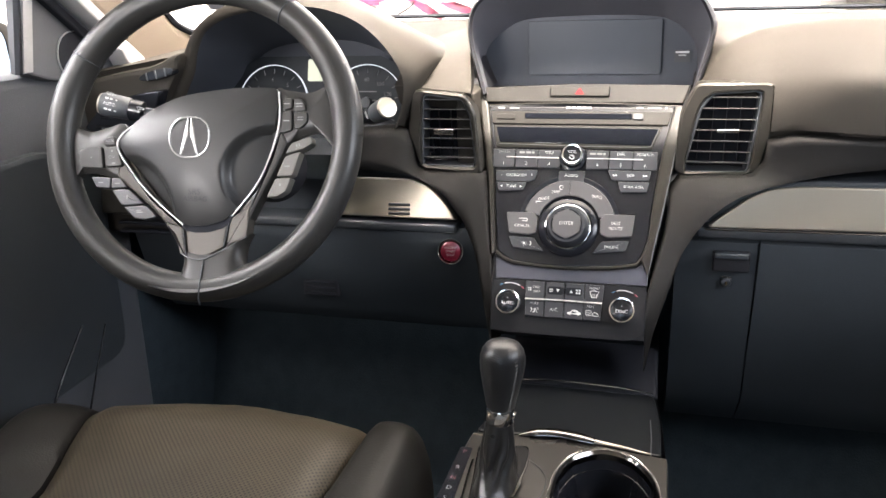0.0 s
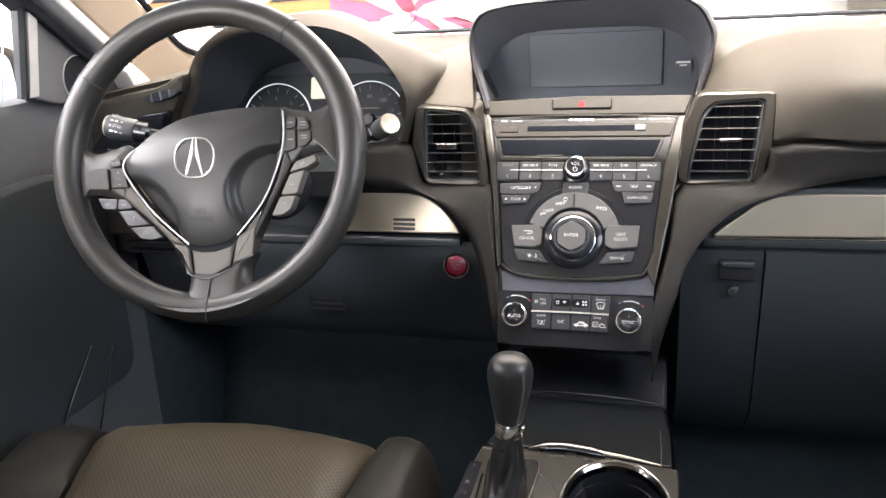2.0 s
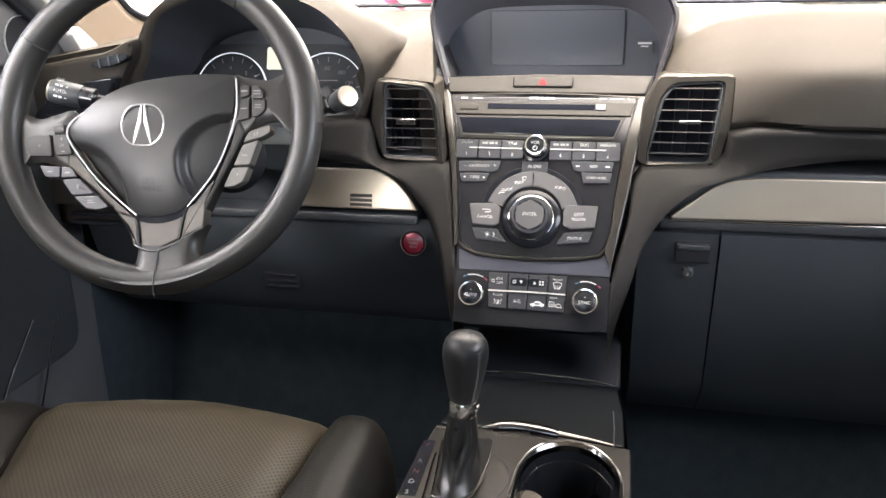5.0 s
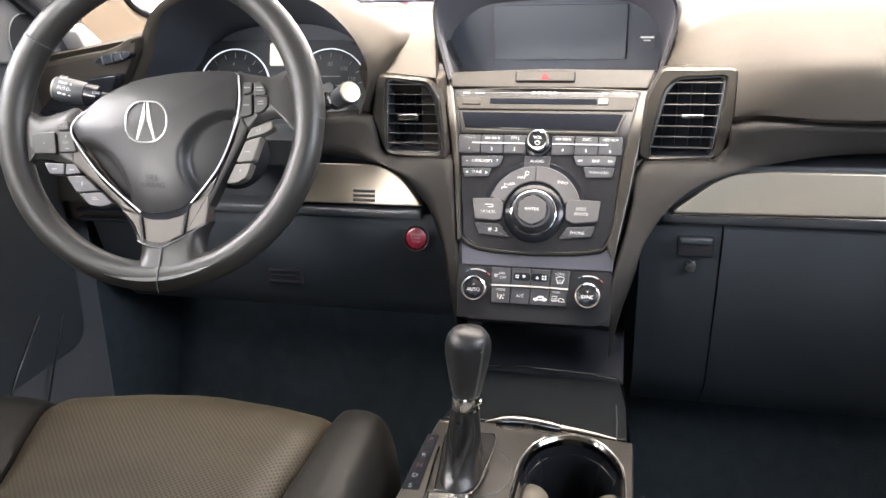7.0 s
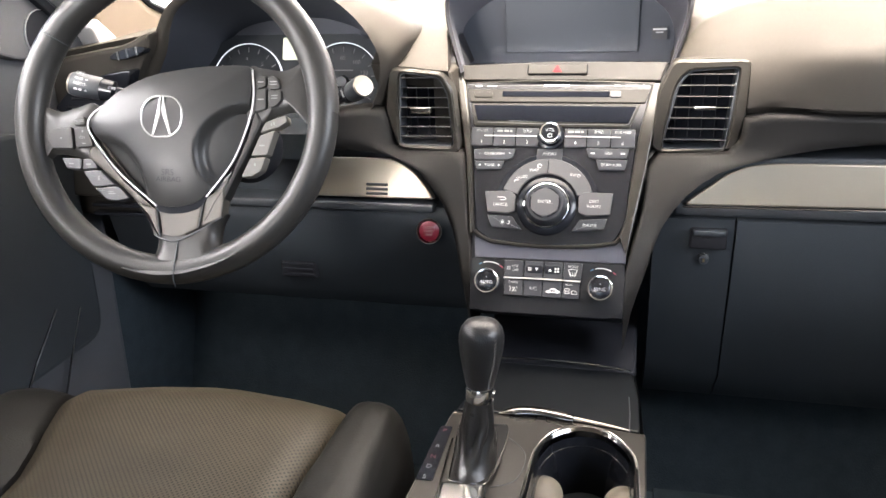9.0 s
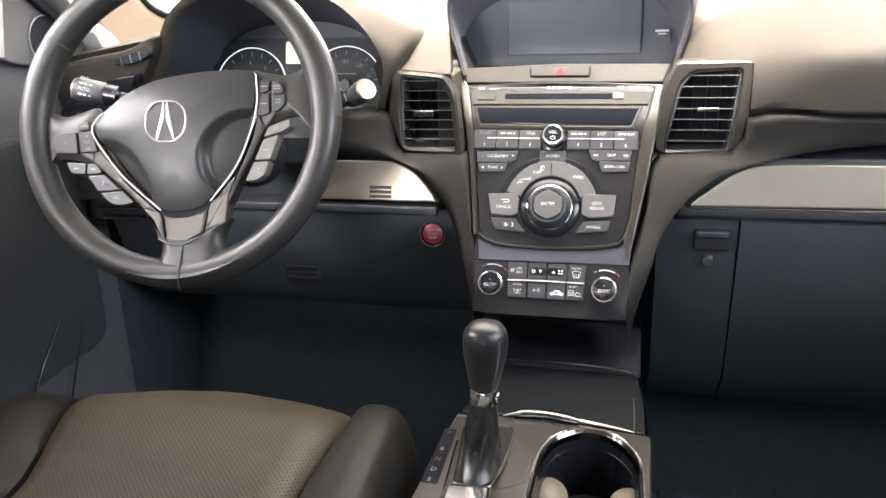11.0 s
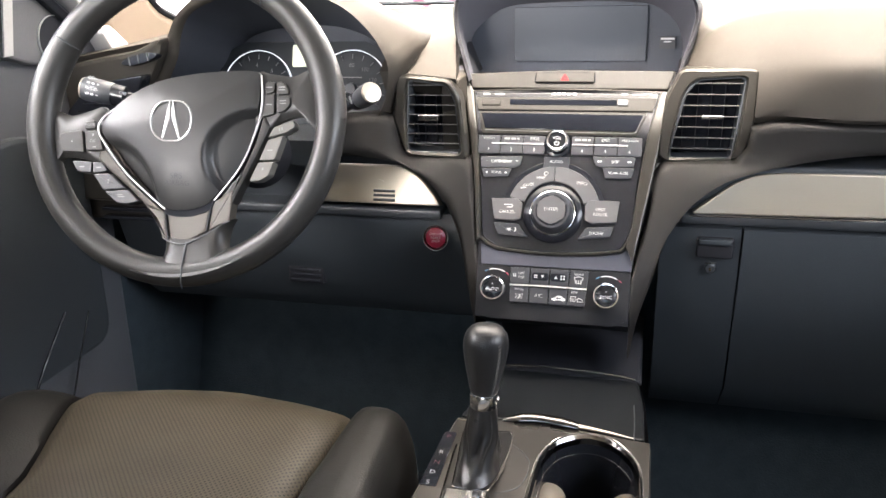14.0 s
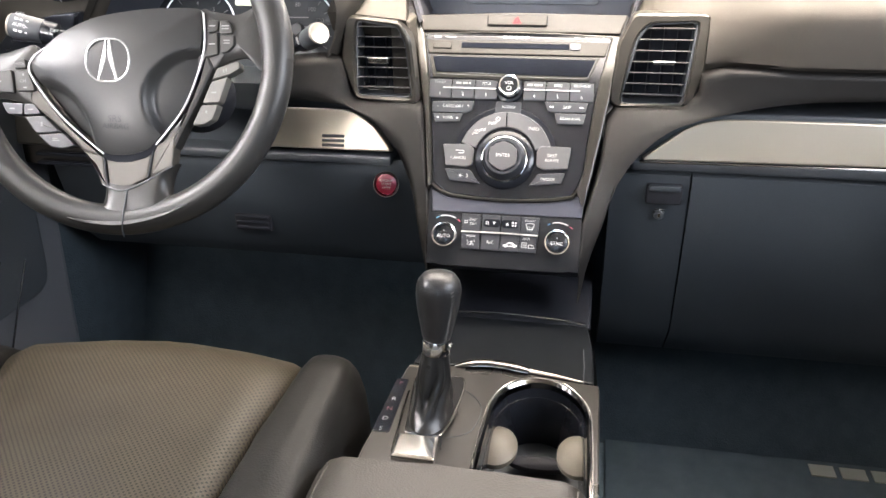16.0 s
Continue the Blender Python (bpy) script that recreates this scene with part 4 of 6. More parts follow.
bars("badge", [(-0.0145 + 0.0076 * k, 0.2890, -0.0145 + 0.0076 * k + 0.0058, 0.2922) for k in range(5)], 0.0027, GREY_PRINT, stack, "pale maker's badge as plain blocks")
bars("print_bars", [(-0.115, 0.2885, -0.105, 0.2908), (-0.098, 0.2888, -0.083, 0.2902), (0.085, 0.2895, 0.094, 0.2918), (0.100, 0.2898, 0.119, 0.2914), (0.124, 0.2893, 0.127, 0.2921)], 0.0027, DIAL_PRINT, stack)
cd = part("disc_plate", slab(mm([(-126, 284.5), (134, 284.5), (129, 265), (-121, 265)]), 0.001, 0.0045, 0.0012), FACE, stack, "grey metallic plate round the disc slot")
part("disc_slot", slab(rounded(mm(box2(-74, 273, 79, 281.5)), 0.001), 0.002, 0.0056, 0.0006), DISPLAY_GLASS, cd)
part("eject_button", slab(rounded(mm(box2(-115, 271.5, -88, 280)), 0.0012), 0.002, 0.0062, 0.001), FACE, cd)
part("slot_end", slab(rounded(mm(box2(80, 272.5, 95, 281.5)), 0.002), 0.002, 0.0065, 0.001), BUTTON, cd)
di = part("display_frame", slab(mm([(-119, 263.5), (122, 263.5), (109, 229), (-112, 229)]), 0.001, 0.0035, 0.001), FACE, stack)
part("display_glass", slab(mm([(-115, 260.5), (117, 259.5), (107, 235), (-108, 237)]), 0.002, 0.0045, 0.0008), DISPLAY_GLASS, di, "black glossy radio display")
part("display_edge", tube([(-0.108, 0.2345, 0.004), (0.0, 0.2325, 0.004), (0.103, 0.2325, 0.004), (0.108, 0.2345, 0.004), (0.1175, 0.260, 0.004)], 0.0005, 5), BUTTON_SILVER, di)


def key(outline, texts, top=0.005, mat=BUTTON, r=0.0015, parent=None, name="button"):
    ob = part(name, slab(rounded(mm(outline), r), 0.0, top, 0.0009), mat, parent or stack)
    for t in texts:
        w, x, y, s = t[:4]
        words("print", w, x * 0.001, y * 0.001, top + 0.0002, s * 0.00088, t[4] if len(t) > 4 else WHITE, ob, t[5] if len(t) > 5 else 0)
    return ob


cols = [(-116, -83.5), (-82.5, -50.5), (-49.5, -17.5), (19.5, 50.5), (51.5, 83.5), (84.5, 117)]
tops = ["FM/AM", "", "TITLE", "", "DISC", "HDD/AUX"]
for k, (a, b) in enumerate(cols):
    cx = (a + b) / 2
    t = [(str(k + 1), cx, 205, 8.0)]
    if tops[k]:
        t.append((tops[k], cx, 221.3, 6.2 if k < 5 else 5.6, GREY_PRINT if k == 0 else WHITE))
    ob = key([(a, 199), (b, 199.5), (b, 226), (a, 226)], t, name="preset_button")
    if not tops[k]:
        bars("print_bars", [(cx * 0.001 - 0.011, 0.2198, cx * 0.001 - 0.003, 0.2228), (cx * 0.001 - 0.001, 0.2198, cx * 0.001 + 0.006, 0.2228), (cx * 0.001 + 0.0075, 0.2198, cx * 0.001 + 0.011, 0.2228)], 0.0052, GREY_PRINT, ob)
part("bright_line", box(-0.096, 0.2133, 0.004, -0.0195, 0.2147, 0.0062, 0.0003), BRIGHT, stack)
part("bright_line", box(0.020, 0.2135, 0.004, 0.098, 0.2149, 0.0062, 0.0003), BRIGHT, stack)
vol = part("volume_knob", lathe([(0, 0.0185), (0.0122, 0.0185), (0.0126, 0.0180), (0.0128, 0.0)], 40, center=(0, 0.2165)), PANEL, stack)
part("knob_ring", lathe([(0.0118, 0.017), (0.0124, 0.0195), (0.0140, 0.0200), (0.0154, 0.0180), (0.0158, 0.004)], 40, center=(0, 0.2165)), CHROME, vol, "knurled chrome ring")
part("knob_collar", lathe([(0.0152, 0.008), (0.0190, 0.007), (0.0200, 0.0)], 40, center=(0, 0.2145)), GLOSS, vol)
words("print", "VOL", 0, 0.2195, 0.0187, 0.0066, WHITE, vol)
part("power_mark", tube([(0.003 * math.cos(a), 0.2118 + 0.003 * math.sin(a), 0.0186) for a in [radians(125 + 29 * k) for k in range(11)]], 0.0004, 4), WHITE, vol)
part("power_stroke", tube([(0, 0.2125, 0.0186), (0, 0.2155, 0.0186)], 0.0004, 4), WHITE, vol)
key([(-110, 193.5), (-49, 195.5), (-52, 182), (-60, 178.5), (-108.5, 178)], [("CATEGORY", -79, 187, 6.6), ("-", -101, 187.3, 9), ("+", -57, 188, 8)])
key([(-107.5, 176), (-64, 177), (-68.5, 165), (-103.5, 163.5)], [("TUNE", -85.5, 170.3, 6.6)])
for sx, x in ((-1, -98.5), (1, -73)):
    part("arrow", slab(mm([(x, 171.8), (x + 3.4 * sx, 170.2), (x, 168.6)]), 0.0049, 0.0052), WHITE, stack)
key([(-18, 195.5), (18.5, 196), (18, 178), (-18.3, 177.3)], [("AUDIO", 0, 188.3, 6.8)])
key([(50, 198), (110, 198), (107, 184), (62, 183), (55.5, 185)], [("SKIP", 82, 190.5, 6.8)])
for x, sx in ((63, -1), (99, 1)):
    bm = bmesh.new()
    for d in (0, 3.3):
        slab(mm([(x + d * sx, 192.2), (x + (d + 3) * sx, 190.7), (x + d * sx, 189.2)]), 0.0049, 0.0052, bm=bm)
    part("skip_arrow", bm, WHITE, stack)
key([(65, 182), (108.5, 182), (105, 167.5), (69.5, 166.5)], [("SCAN A.SEL", 87, 174.3, 6.2)])


def sector(r0, r1, a0, a1, c=(0, 0.116), n=18):
    p = [(c[0] + r1 * math.cos(a), c[1] + r1 * math.sin(a)) for a in [radians(a0 + (a1 - a0) * k / n) for k in range(n + 1)]]
    q = [(c[0] + r0 * math.cos(a), c[1] + r0 * math.sin(a)) for a in [radians(a1 + (a0 - a1) * k / n) for k in range(n + 1)]]
    return p + q


part("arc_surround", slab(sector(0.066, 0.073, 14, 166), 0.0, 0.0045, 0.001), GLOSS, stack, "glossy arc round the selector keys")
for a0, a1, texts in ((17, 90.5, (("INFO", 38, 158.0, 6.6, -20),)), (91.5, 163, (("MAP", -20, 164.0, 6.6, 12), ("GUIDE", -37, 153.5, 5.6, 22)))):
    ob = part("selector_key", slab(sector(0.0435, 0.0655, a0, a1), 0.0, 0.0055, 0.001), BUTTON_SILVER, stack)
    for w, x, y, s, tn in texts:
        words("print", w, x * 0.001, y * 0.001, 0.0058, s * 0.001, WHITE, ob, tn * 0.4)
part("map_mark", tube([(-0.013 + 0.0028 * math.cos(a), 0.1705 + 0.0028 * math.sin(a), 0.0057) for a in [k * 0.7 for k in range(9)]], 0.0004, 4), WHITE, stack)
part("guide_mark", tube([(-0.0475, 0.1465, 0.0057), (-0.0475, 0.149, 0.0057), (-0.040, 0.149, 0.0057)], 0.0005, 4), WHITE, stack)
SC = (0, 0.1135)
sel = part("selector_knob", lathe([(0.0425, 0.0), (0.0425, 0.003), (0.0405, 0.0055), (0.0330, 0.0075), (0.0322, 0.006), (0.0322, 0.0)], 56, center=SC), GLOSS, stack, "large rotary selector knob")
part("knob_ring", lathe([(0.0324, 0.006), (0.0318, 0.0090), (0.0308, 0.0094), (0.0299, 0.0084), (0.0295, 0.006)], 56, center=SC), CHROME, sel, "bright chrome ring")
part("knob_side", lathe([(0.0295, 0.007), (0.0272, 0.0235), (0.0250, 0.0265), (0.0214, 0.0268)], 56, center=SC), BUTTON, sel)
cap = [(r * math.cos(radians(6 * k)), SC[1] + r * math.sin(radians(6 * k))) for k in range(60) for r in [0.0208 if k % 10 in (4, 5, 6) else 0.0194]]
part("knob_cap", slab(cap, 0.020, 0.0292, 0.0007), BUTTON_SILVER, sel)
part("cap_groove", lathe([(0.0216, 0.0272), (0.0210, 0.0262), (0.0190, 0.0262)], 48, center=SC), RUBBER, sel)
words("print", "ENTER", 0, SC[1] + 0.0005, 0.0295, 0.0066, WHITE, sel)
ob = key([(-89, 131.5), (-52, 133), (-44, 127), (-44.5, 104), (-54, 100.5), (-83, 102)], [("CANCEL", -65, 112.5, 6.8)], 0.0065, BUTTON_SILVER)
part("return_mark", tube([(-0.0655, 0.1195, 0.0067), (-0.059, 0.1195, 0.0067), (-0.0575, 0.1212, 0.0067), (-0.059, 0.1232, 0.0067), (-0.070, 0.1232, 0.0067)], 0.0005, 4), WHITE, ob)
key([(50, 134), (91.5, 134), (88.5, 104), (56, 100.5), (45, 106), (44.5, 127)], [("DEST", 66, 121, 6.8), ("ROUTE", 66, 114, 6.8)], 0.0065, BUTTON_SILVER)
ob = key([(-83.5, 97), (-47, 96), (-40, 86), (-32, 77.5), (-76, 80.5)], [], 0.005)
bm = lathe([(0, 0.0053), (0.0018, 0.0053), (0.0018, 0.005)], 12, center=(-0.0605, 0.0875))
for k in range(8):
    a = k * math.pi / 4
    tube([(-0.0605 + 0.0026 * math.cos(a), 0.0875 + 0.0026 * math.sin(a), 0.0052), (-0.0605 + 0.0038 * math.cos(a), 0.0875 + 0.0038 * math.sin(a), 0.0052)], 0.0003, 4, bm=bm)
part("sun_mark", bm, WHITE, ob)
part("moon_mark", tube([(-0.0535 + 0.003 * math.cos(a), 0.0875 + 0.003 * math.sin(a), 0.0052) for a in [radians(-70 + 20 * k) for k in range(8)]], 0.0006, 4), WHITE, ob)
key([(36, 77.5), (81, 83), (85.5, 98), (48, 95)], [("PHONE", 62, 87.5, 6.8)], 0.005)

# ---- climate panel ----
climate = thing("climate_panel", STACK, "dark climate panel with two chrome-ringed knobs", "control panel")
part("band", slab(mm([(-100, 66), (-75, 56), (0, 52.5), (60, 55), (97, 61), (112, 72), (113, 37), (-97, 36)]), -0.004, 0.0015, 0.001), BAND, climate, "smooth dark band")
part("body", slab(rounded(mm([(-105, 35), (113, 36), (112, -30), (95, -40), (-85, -40), (-99, -30)]), 0.01), -0.05, 0.0005, 0.0005), CLIMATE_SHELL, climate)
edges_top, edges_low = (-54, -25.5, 2, 29.5, 56), (-52, -25, 2, 28.5, 53)
for row in range(2):
    for k in range(4):
        a, b, c, d = edges_top[k] + 0.6, edges_top[k + 1] - 0.6, edges_low[k] + 0.6, edges_low[k + 1] - 0.6
        if row == 0:
            ol = [(a, 34), (b, 34), ((b + d) / 2, 10.5), ((a + c) / 2, 10.5)]
        else:
            ol = [((a + c) / 2, 7), ((b + d) / 2, 7), (d, -15.5), (c, -15.5)]
        t = {(0, 0): [("ON/", -38, 25.5, 6.0), ("OFF", -37, 19.8, 6.0)], (0, 3): [("FRONT", 42.5, 28.5, 5.0)], (1, 0): [("MODE", -39, 2.8, 5.2)], (1, 1): [("A/C", -11.5, -4.5, 7.5)], (1, 3): [("REAR", 38.5, 3.2, 5.0)]}.get((row, k), [])
        key(ol, t, 0.004, BUTTON, 0.001, climate, "climate_button")
part("bright_line", tube([(-0.053, 0.0085, 0.005), (0.0, 0.0092, 0.005), (0.054, 0.0085, 0.005)], 0.0011, 6), BRIGHT, climate)
for x, sx in ((-12, -1), (15.5, 1)):
    r0, r1 = sorted((x - sx * 13.0, x + sx * 10.5))
    ob = part("fan_rocker", slab(rounded(mm(box2(r0, 17, r1, 28)), 0.0048), 0.003, 0.0048, 0.0008), GLOSS, climate)
    fx, tx = (x - 5, x + 4.5) if sx < 0 else (x + 5, x - 4.5)
    part("fan_arrow", slab(mm([(tx - 2.3, 22.5 - 2 * sx), (tx + 2.3, 22.5 - 2 * sx), (tx, 22.5 + 2 * sx)]), 0.0046, 0.0051), WHITE, ob)
    bm = bmesh.new()
    for k in range(4):
        a = radians(45 + 90 * k)
        q = 0.7 if sx < 0 else 1.0
        lathe([(0, 0.0052), (0.0014 * q, 0.0051), (0.0014 * q, 0.0046)], 10, bm=bm, center=(fx * 0.001 + 0.0027 * q * math.cos(a), 0.0225 + 0.0027 * q * math.sin(a)))
    part("fan_mark", bm, WHITE, ob)
bm = bmesh.new()
for k in range(4):
    a = radians(45 + 90 * k)
    lathe([(0, 0.0044), (0.0009, 0.0043), (0.0009, 0.004)], 8, bm=bm, center=(-0.0470 + 0.0019 * math.cos(a), 0.0225 + 0.0019 * math.sin(a)))
part("fan_mark", bm, WHITE, climate)
part("defrost_mark", tube([(x * 0.001, y * 0.001, 0.0043) for x, y in ((36.5, 24), (42.5, 25.5), (48.5, 24), (46, 16.5), (39, 16.5), (36.5, 24))], 0.0005, 4), WHITE, climate)
for dx in (-3, 0, 3):
    part("defrost_wave", tube([((42.5 + dx) * 0.001, 0.015 + 0.002 * k, 0.0043) for k in range(4)], 0.00035, 4), WHITE, climate)
bm = bmesh.new()
for path, r in (([(-44, -3.2), (-41.8, -6.2), (-43.6, -9.6)], 0.4), ([(-37, -4.4), (-38.6, -9.2), (-40.4, -9.8)], 0.8), ([(-40.2, -5.2), (-38.4, -4.6)], 0.4), ([(-34.4, -3.0), (-33.2, -4.8), (-34.8, -5.4)], 0.4), ([(-35.6, -7.2), (-34.2, -9.8), (-36.4, -9.6)], 0.4)):
    tube([(x * 0.001, y * 0.001, 0.0043) for x, y in path], r * 0.001, 4, bm=bm)
part("mode_mark", bm, WHITE, climate, "seated figure mark with air arrows")
car_side = mm([(7, -9.0), (7, -6.6), (11.5, -5.6), (14, -2.8), (20, -2.8), (23, -5.4), (26, -6.4), (26, -9.0), (24.4, -9.0), (22.6, -10.6), (20.8, -9.0), (12.4, -9.0), (10.6, -10.6), (8.8, -9.0)])
part("recirculation_mark", slab(car_side, 0.0038, 0.0043), WHITE, climate)
part("recirculation_arrow", slab(mm([(12.5, -6.4), (15.5, -4.2), (15.5, -5.5), (20, -5.5), (20, -7.3), (15.5, -7.3), (15.5, -8.4)]), 0.0042, 0.0046), BLACK, climate)
part("rear_mark", tube([(x * 0.001, y * 0.001, 0.0043) for x, y in ((33, -2.2), (39.6, -2.2), (40.4, -8.6), (32.4, -8.6), (33, -2.2))], 0.0004, 4), WHITE, climate)
for k in range(3):
    part("rear_wave", tube([((34.4 + 1.9 * k + (0.3 if q % 2 else -0.3)) * 0.001, (-9.8 + 1.9 * q) * 0.001, 0.0044) for q in range(4)], 0.0003, 4), WHITE, climate)
part("mirror_mark", tube([(x * 0.001, y * 0.001, 0.0043) for x, y in ((42.6, -9.4), (42.2, -5.8), (44.5, -4.4), (48.5, -6.0), (50.2, -9.2), (42.6, -9.4))], 0.0005, 4), WHITE, climate)
for kx, ky, w in ((-0.0755, 0.0015, "AUTO"), (0.0810, 0.0003, "SYNC")):
    kn = part("climate_knob", lathe([(0, 0.0162), (0.0135, 0.0160), (0.0148, 0.0150), (0.0150, 0.0)], 44, center=(kx, ky)), PANEL, climate, "round temperature knob")
    part("knob_ring", lathe([(0.0148, 0.0150), (0.0152, 0.0175), (0.0168, 0.0178), (0.0180, 0.0150), (0.0184, 0.0)], 44, center=(kx, ky)), CHROME, kn, "chrome ring")
    words("print", w, kx, ky - 0.0020, 0.0165, 0.0066, WHITE, kn)
    part("indicator_dot", lathe([(0, 0.0165), (0.0009, 0.0164), (0.0009, 0.0160)], 10, center=(kx, ky + 0.0055)), GREY_PRINT, kn)
    def arc(a0, a1, n=8):
        return [(kx + 0.0285 * math.cos(a), ky + 0.0285 * math.sin(a), 0.0016) for a in [radians(a0 + (a1 - a0) * k / n) for k in range(n + 1)]]
    part("scale_arc", tube(arc(62, 107), 0.0007, 5), WHITE, climate)
    part("scale_end", tube(arc(112, 121, 3), 0.0008, 5), BLUE_PRINT, climate, "blue mark")
    part("scale_end", tube(arc(47, 56, 3), 0.0009, 5), RED_PRINT, climate, "red mark")


# ---- steering wheel ----
WHEEL = axes((-0.401, 0.781, 0.815), (0.99255, 0.12187, 0), (-0.04957, 0.40370, 0.91355), (0.11133, -0.90674, 0.40674))
wheel = thing("steering_wheel", WHEEL, "black leather steering wheel with silver spoke trim and buttons", "steering wheel")
RIM, TUBE = 0.1755, 0.0166
bm = bmesh.new()
rows, N, K = [], 120, 20
for i in range(N + 1):
    a = 2 * math.pi * i / N
    grip = 1 + 0.07 * (math.exp(-((a - radians(170)) / 0.35) ** 2) + math.exp(-((a - radians(12)) / 0.35) ** 2))
    row = []
    for k in range(K + 1):
        b = 2 * math.pi * k / K
        r = RIM + TUBE * math.cos(b) * grip
        row.append((r * math.cos(a) + 0.003, r * math.sin(a) - 0.002, 1.12 * TUBE * math.sin(b)))
    rows.append(row)
loft(rows, bm)
bmesh.ops.remove_doubles(bm, verts=bm.verts, dist=1e-5)
part("rim", bm, LEATHER, wheel, "black leather rim")
for a in (55, 147):
    a = radians(a)
    pts = [((RIM + (TUBE + 0.0006) * math.cos(b)) * math.cos(a) + 0.003, (RIM + (TUBE + 0.0006) * math.cos(b)) * math.sin(a) - 0.002, 1.12 * (TUBE + 0.0004) * math.sin(b)) for b in [2 * math.pi * k / 20 for k in range(20)]]
    part("rim_seam", tube(pts, 0.0008, 5, True), BLACK, wheel)
bm = bmesh.new()
for k in range(150):
    a, b = 2 * math.pi * k / 150, radians(205)
    r0, r1 = RIM + (TUBE + 0.0003) * math.cos(b), RIM + (TUBE + 0.0003) * math.cos(b + 0.22)
    z0, z1 = 1.12 * (TUBE + 0.0003) * math.sin(b), 1.12 * (TUBE + 0.0003) * math.sin(b + 0.22)
    tube([(r0 * math.cos(a) + 0.003, r0 * math.sin(a) - 0.002, z0), (r1 * math.cos(a + 0.012) + 0.003, r1 * math.sin(a + 0.012) - 0.002, z1)], 0.0006, 4, bm=bm)
part("stitching", bm, BLACK, wheel)
hub = part("hub", lathe([(0, -0.012), (0.038, -0.014), (0.042, -0.03), (0.042, -0.06), (0, -0.06)], 32), RUBBER, wheel)

# side spokes, which flow out of the rim
part("spoke", dome(resample(spline([(-0.168, 0.010), (-0.137, 0.006), (-0.115, 0.011), (-0.094, 0.015), (-0.088, -0.010), (-0.088, -0.036), (-0.092, -0.052), (-0.117, -0.046), (-0.144, -0.044), (-0.166, -0.062)], 5, True), 72), -0.001, 0.006, 6, 3.0), LEATHER, wheel, "dark leather side spoke")
part("spoke", dome(resample(spline([(0.092, 0.050), (0.105, 0.0515), (0.132, 0.048), (0.150, 0.055), (0.170, 0.062), (0.168, -0.016), (0.146, 0.001), (0.119, -0.005), (0.104, -0.020), (0.090, -0.020)], 5, True), 72), -0.001, 0.006, 6, 3.0), LEATHER, wheel, "dark leather side spoke")
part("spoke_arm", slab(rounded(mm([(100, 8), (110, -10), (93, -46), (77, -77), (66, -100), (47, -96), (73, -65), (89, -27)]), 0.004), -0.014, 0.005, 0.004), LEATHER, wheel, "leather arm beside the airbag cover")
part("spoke_arm", slab(rounded(mm([(-96, -14), (-100, -48), (-57, -83), (-36, -104), (-14, -108), (-54, -71), (-82, -38)]), 0.004), -0.014, 0.004, 0.004), SPOKE, wheel, "satin arm beside the airbag cover")
# lower spoke
left_edge = resample(spline([(-0.016, -0.133), (-0.0145, -0.150), (-0.017, -0.162), (-0.026, -0.170), (-0.048, -0.1755)], 6), 16, False)
right_edge = resample(spline([(0.066, -0.114), (0.060, -0.126), (0.058, -0.140), (0.0605, -0.152), (0.068, -0.159), (0.086, -0.1595)], 6), 16, False)
rows = []
for k, (p, q) in enumerate(zip(left_edge, right_edge)):
    row = []
    for j in range(25):
        u = j / 24
        x, y = p.lerp(q, u).to_2d()
        y -= 0.0145 * 4 * u * (1 - u)
        rim_y = -1.02 * math.sqrt(RIM ** 2 - x ** 2) - 0.004
        z = 0.0085 + 0.0112 * max(0, 1 - (y - rim_y) / 0.045) ** 1.4
        row.append((x, y, z - 0.012 * abs(2 * u - 1) ** 7 * (1 - (k / 15) ** 3)))
    rows.append(row)
part("lower_spoke", loft(rows, thick=(0, 0, -0.012)), LEATHER, wheel, "leather-covered lower spoke", angle=70)
part("spoke_seam", tube([(0.0145, -0.1425, 0.0088), (0.0145, -0.155, 0.0125), (0.0143, -0.168, 0.0170), (0.0142, -0.180, 0.0194), (0.014, -0.1895, 0.0180), (0.014, -0.196, 0.0135)], 0.0009, 6), BLACK, wheel)
plate = part("spoke_plate", slab(rounded(mm([(-12, -106), (42, -99), (36, -131), (11, -143.5), (-7, -141)]), 0.003), -0.01, 0.0052, 0.002), SPOKE, wheel, "satin grey plate over the lower spoke")
part("spoke_arm", slab(rounded(mm([(43.5, -96), (58, -88), (68, -80), (66, -100), (64, -118), (38, -131)]), 0.003), -0.012, 0.0055, 0.002), SPOKE, wheel)
part("spoke_arm", slab(rounded(mm([(-14, -107), (-38, -101), (-23, -118), (-17, -138), (-9, -141)]), 0.003), -0.012, 0.0055, 0.002), SPOKE, wheel)
part("spoke_gap", slab(mm([(-22, -92), (50, -88), (43, -103), (34, -109), (18, -113.5), (2, -114), (-12, -111)]), -0.008, 0.0064), RUBBER, wheel)
part("spoke_gap", tube([(0.0425, -0.102, 0.006), (0.037, -0.131, 0.007)], 0.0009, 5), BLACK, wheel)
part("spoke_gap", tube([(-0.0130, -0.108, 0.006), (-0.008, -0.141, 0.007)], 0.0009, 5), BLACK, wheel)
part("spoke_gap", tube(spline([(-0.017, -0.1370, 0.004), (-0.006, -0.1420, 0.008), (0.0125, -0.1450, 0.0095), (0.037, -0.1340, 0.009), (0.064, -0.1175, 0.004)], 4), 0.0010, 5), BLACK, wheel)


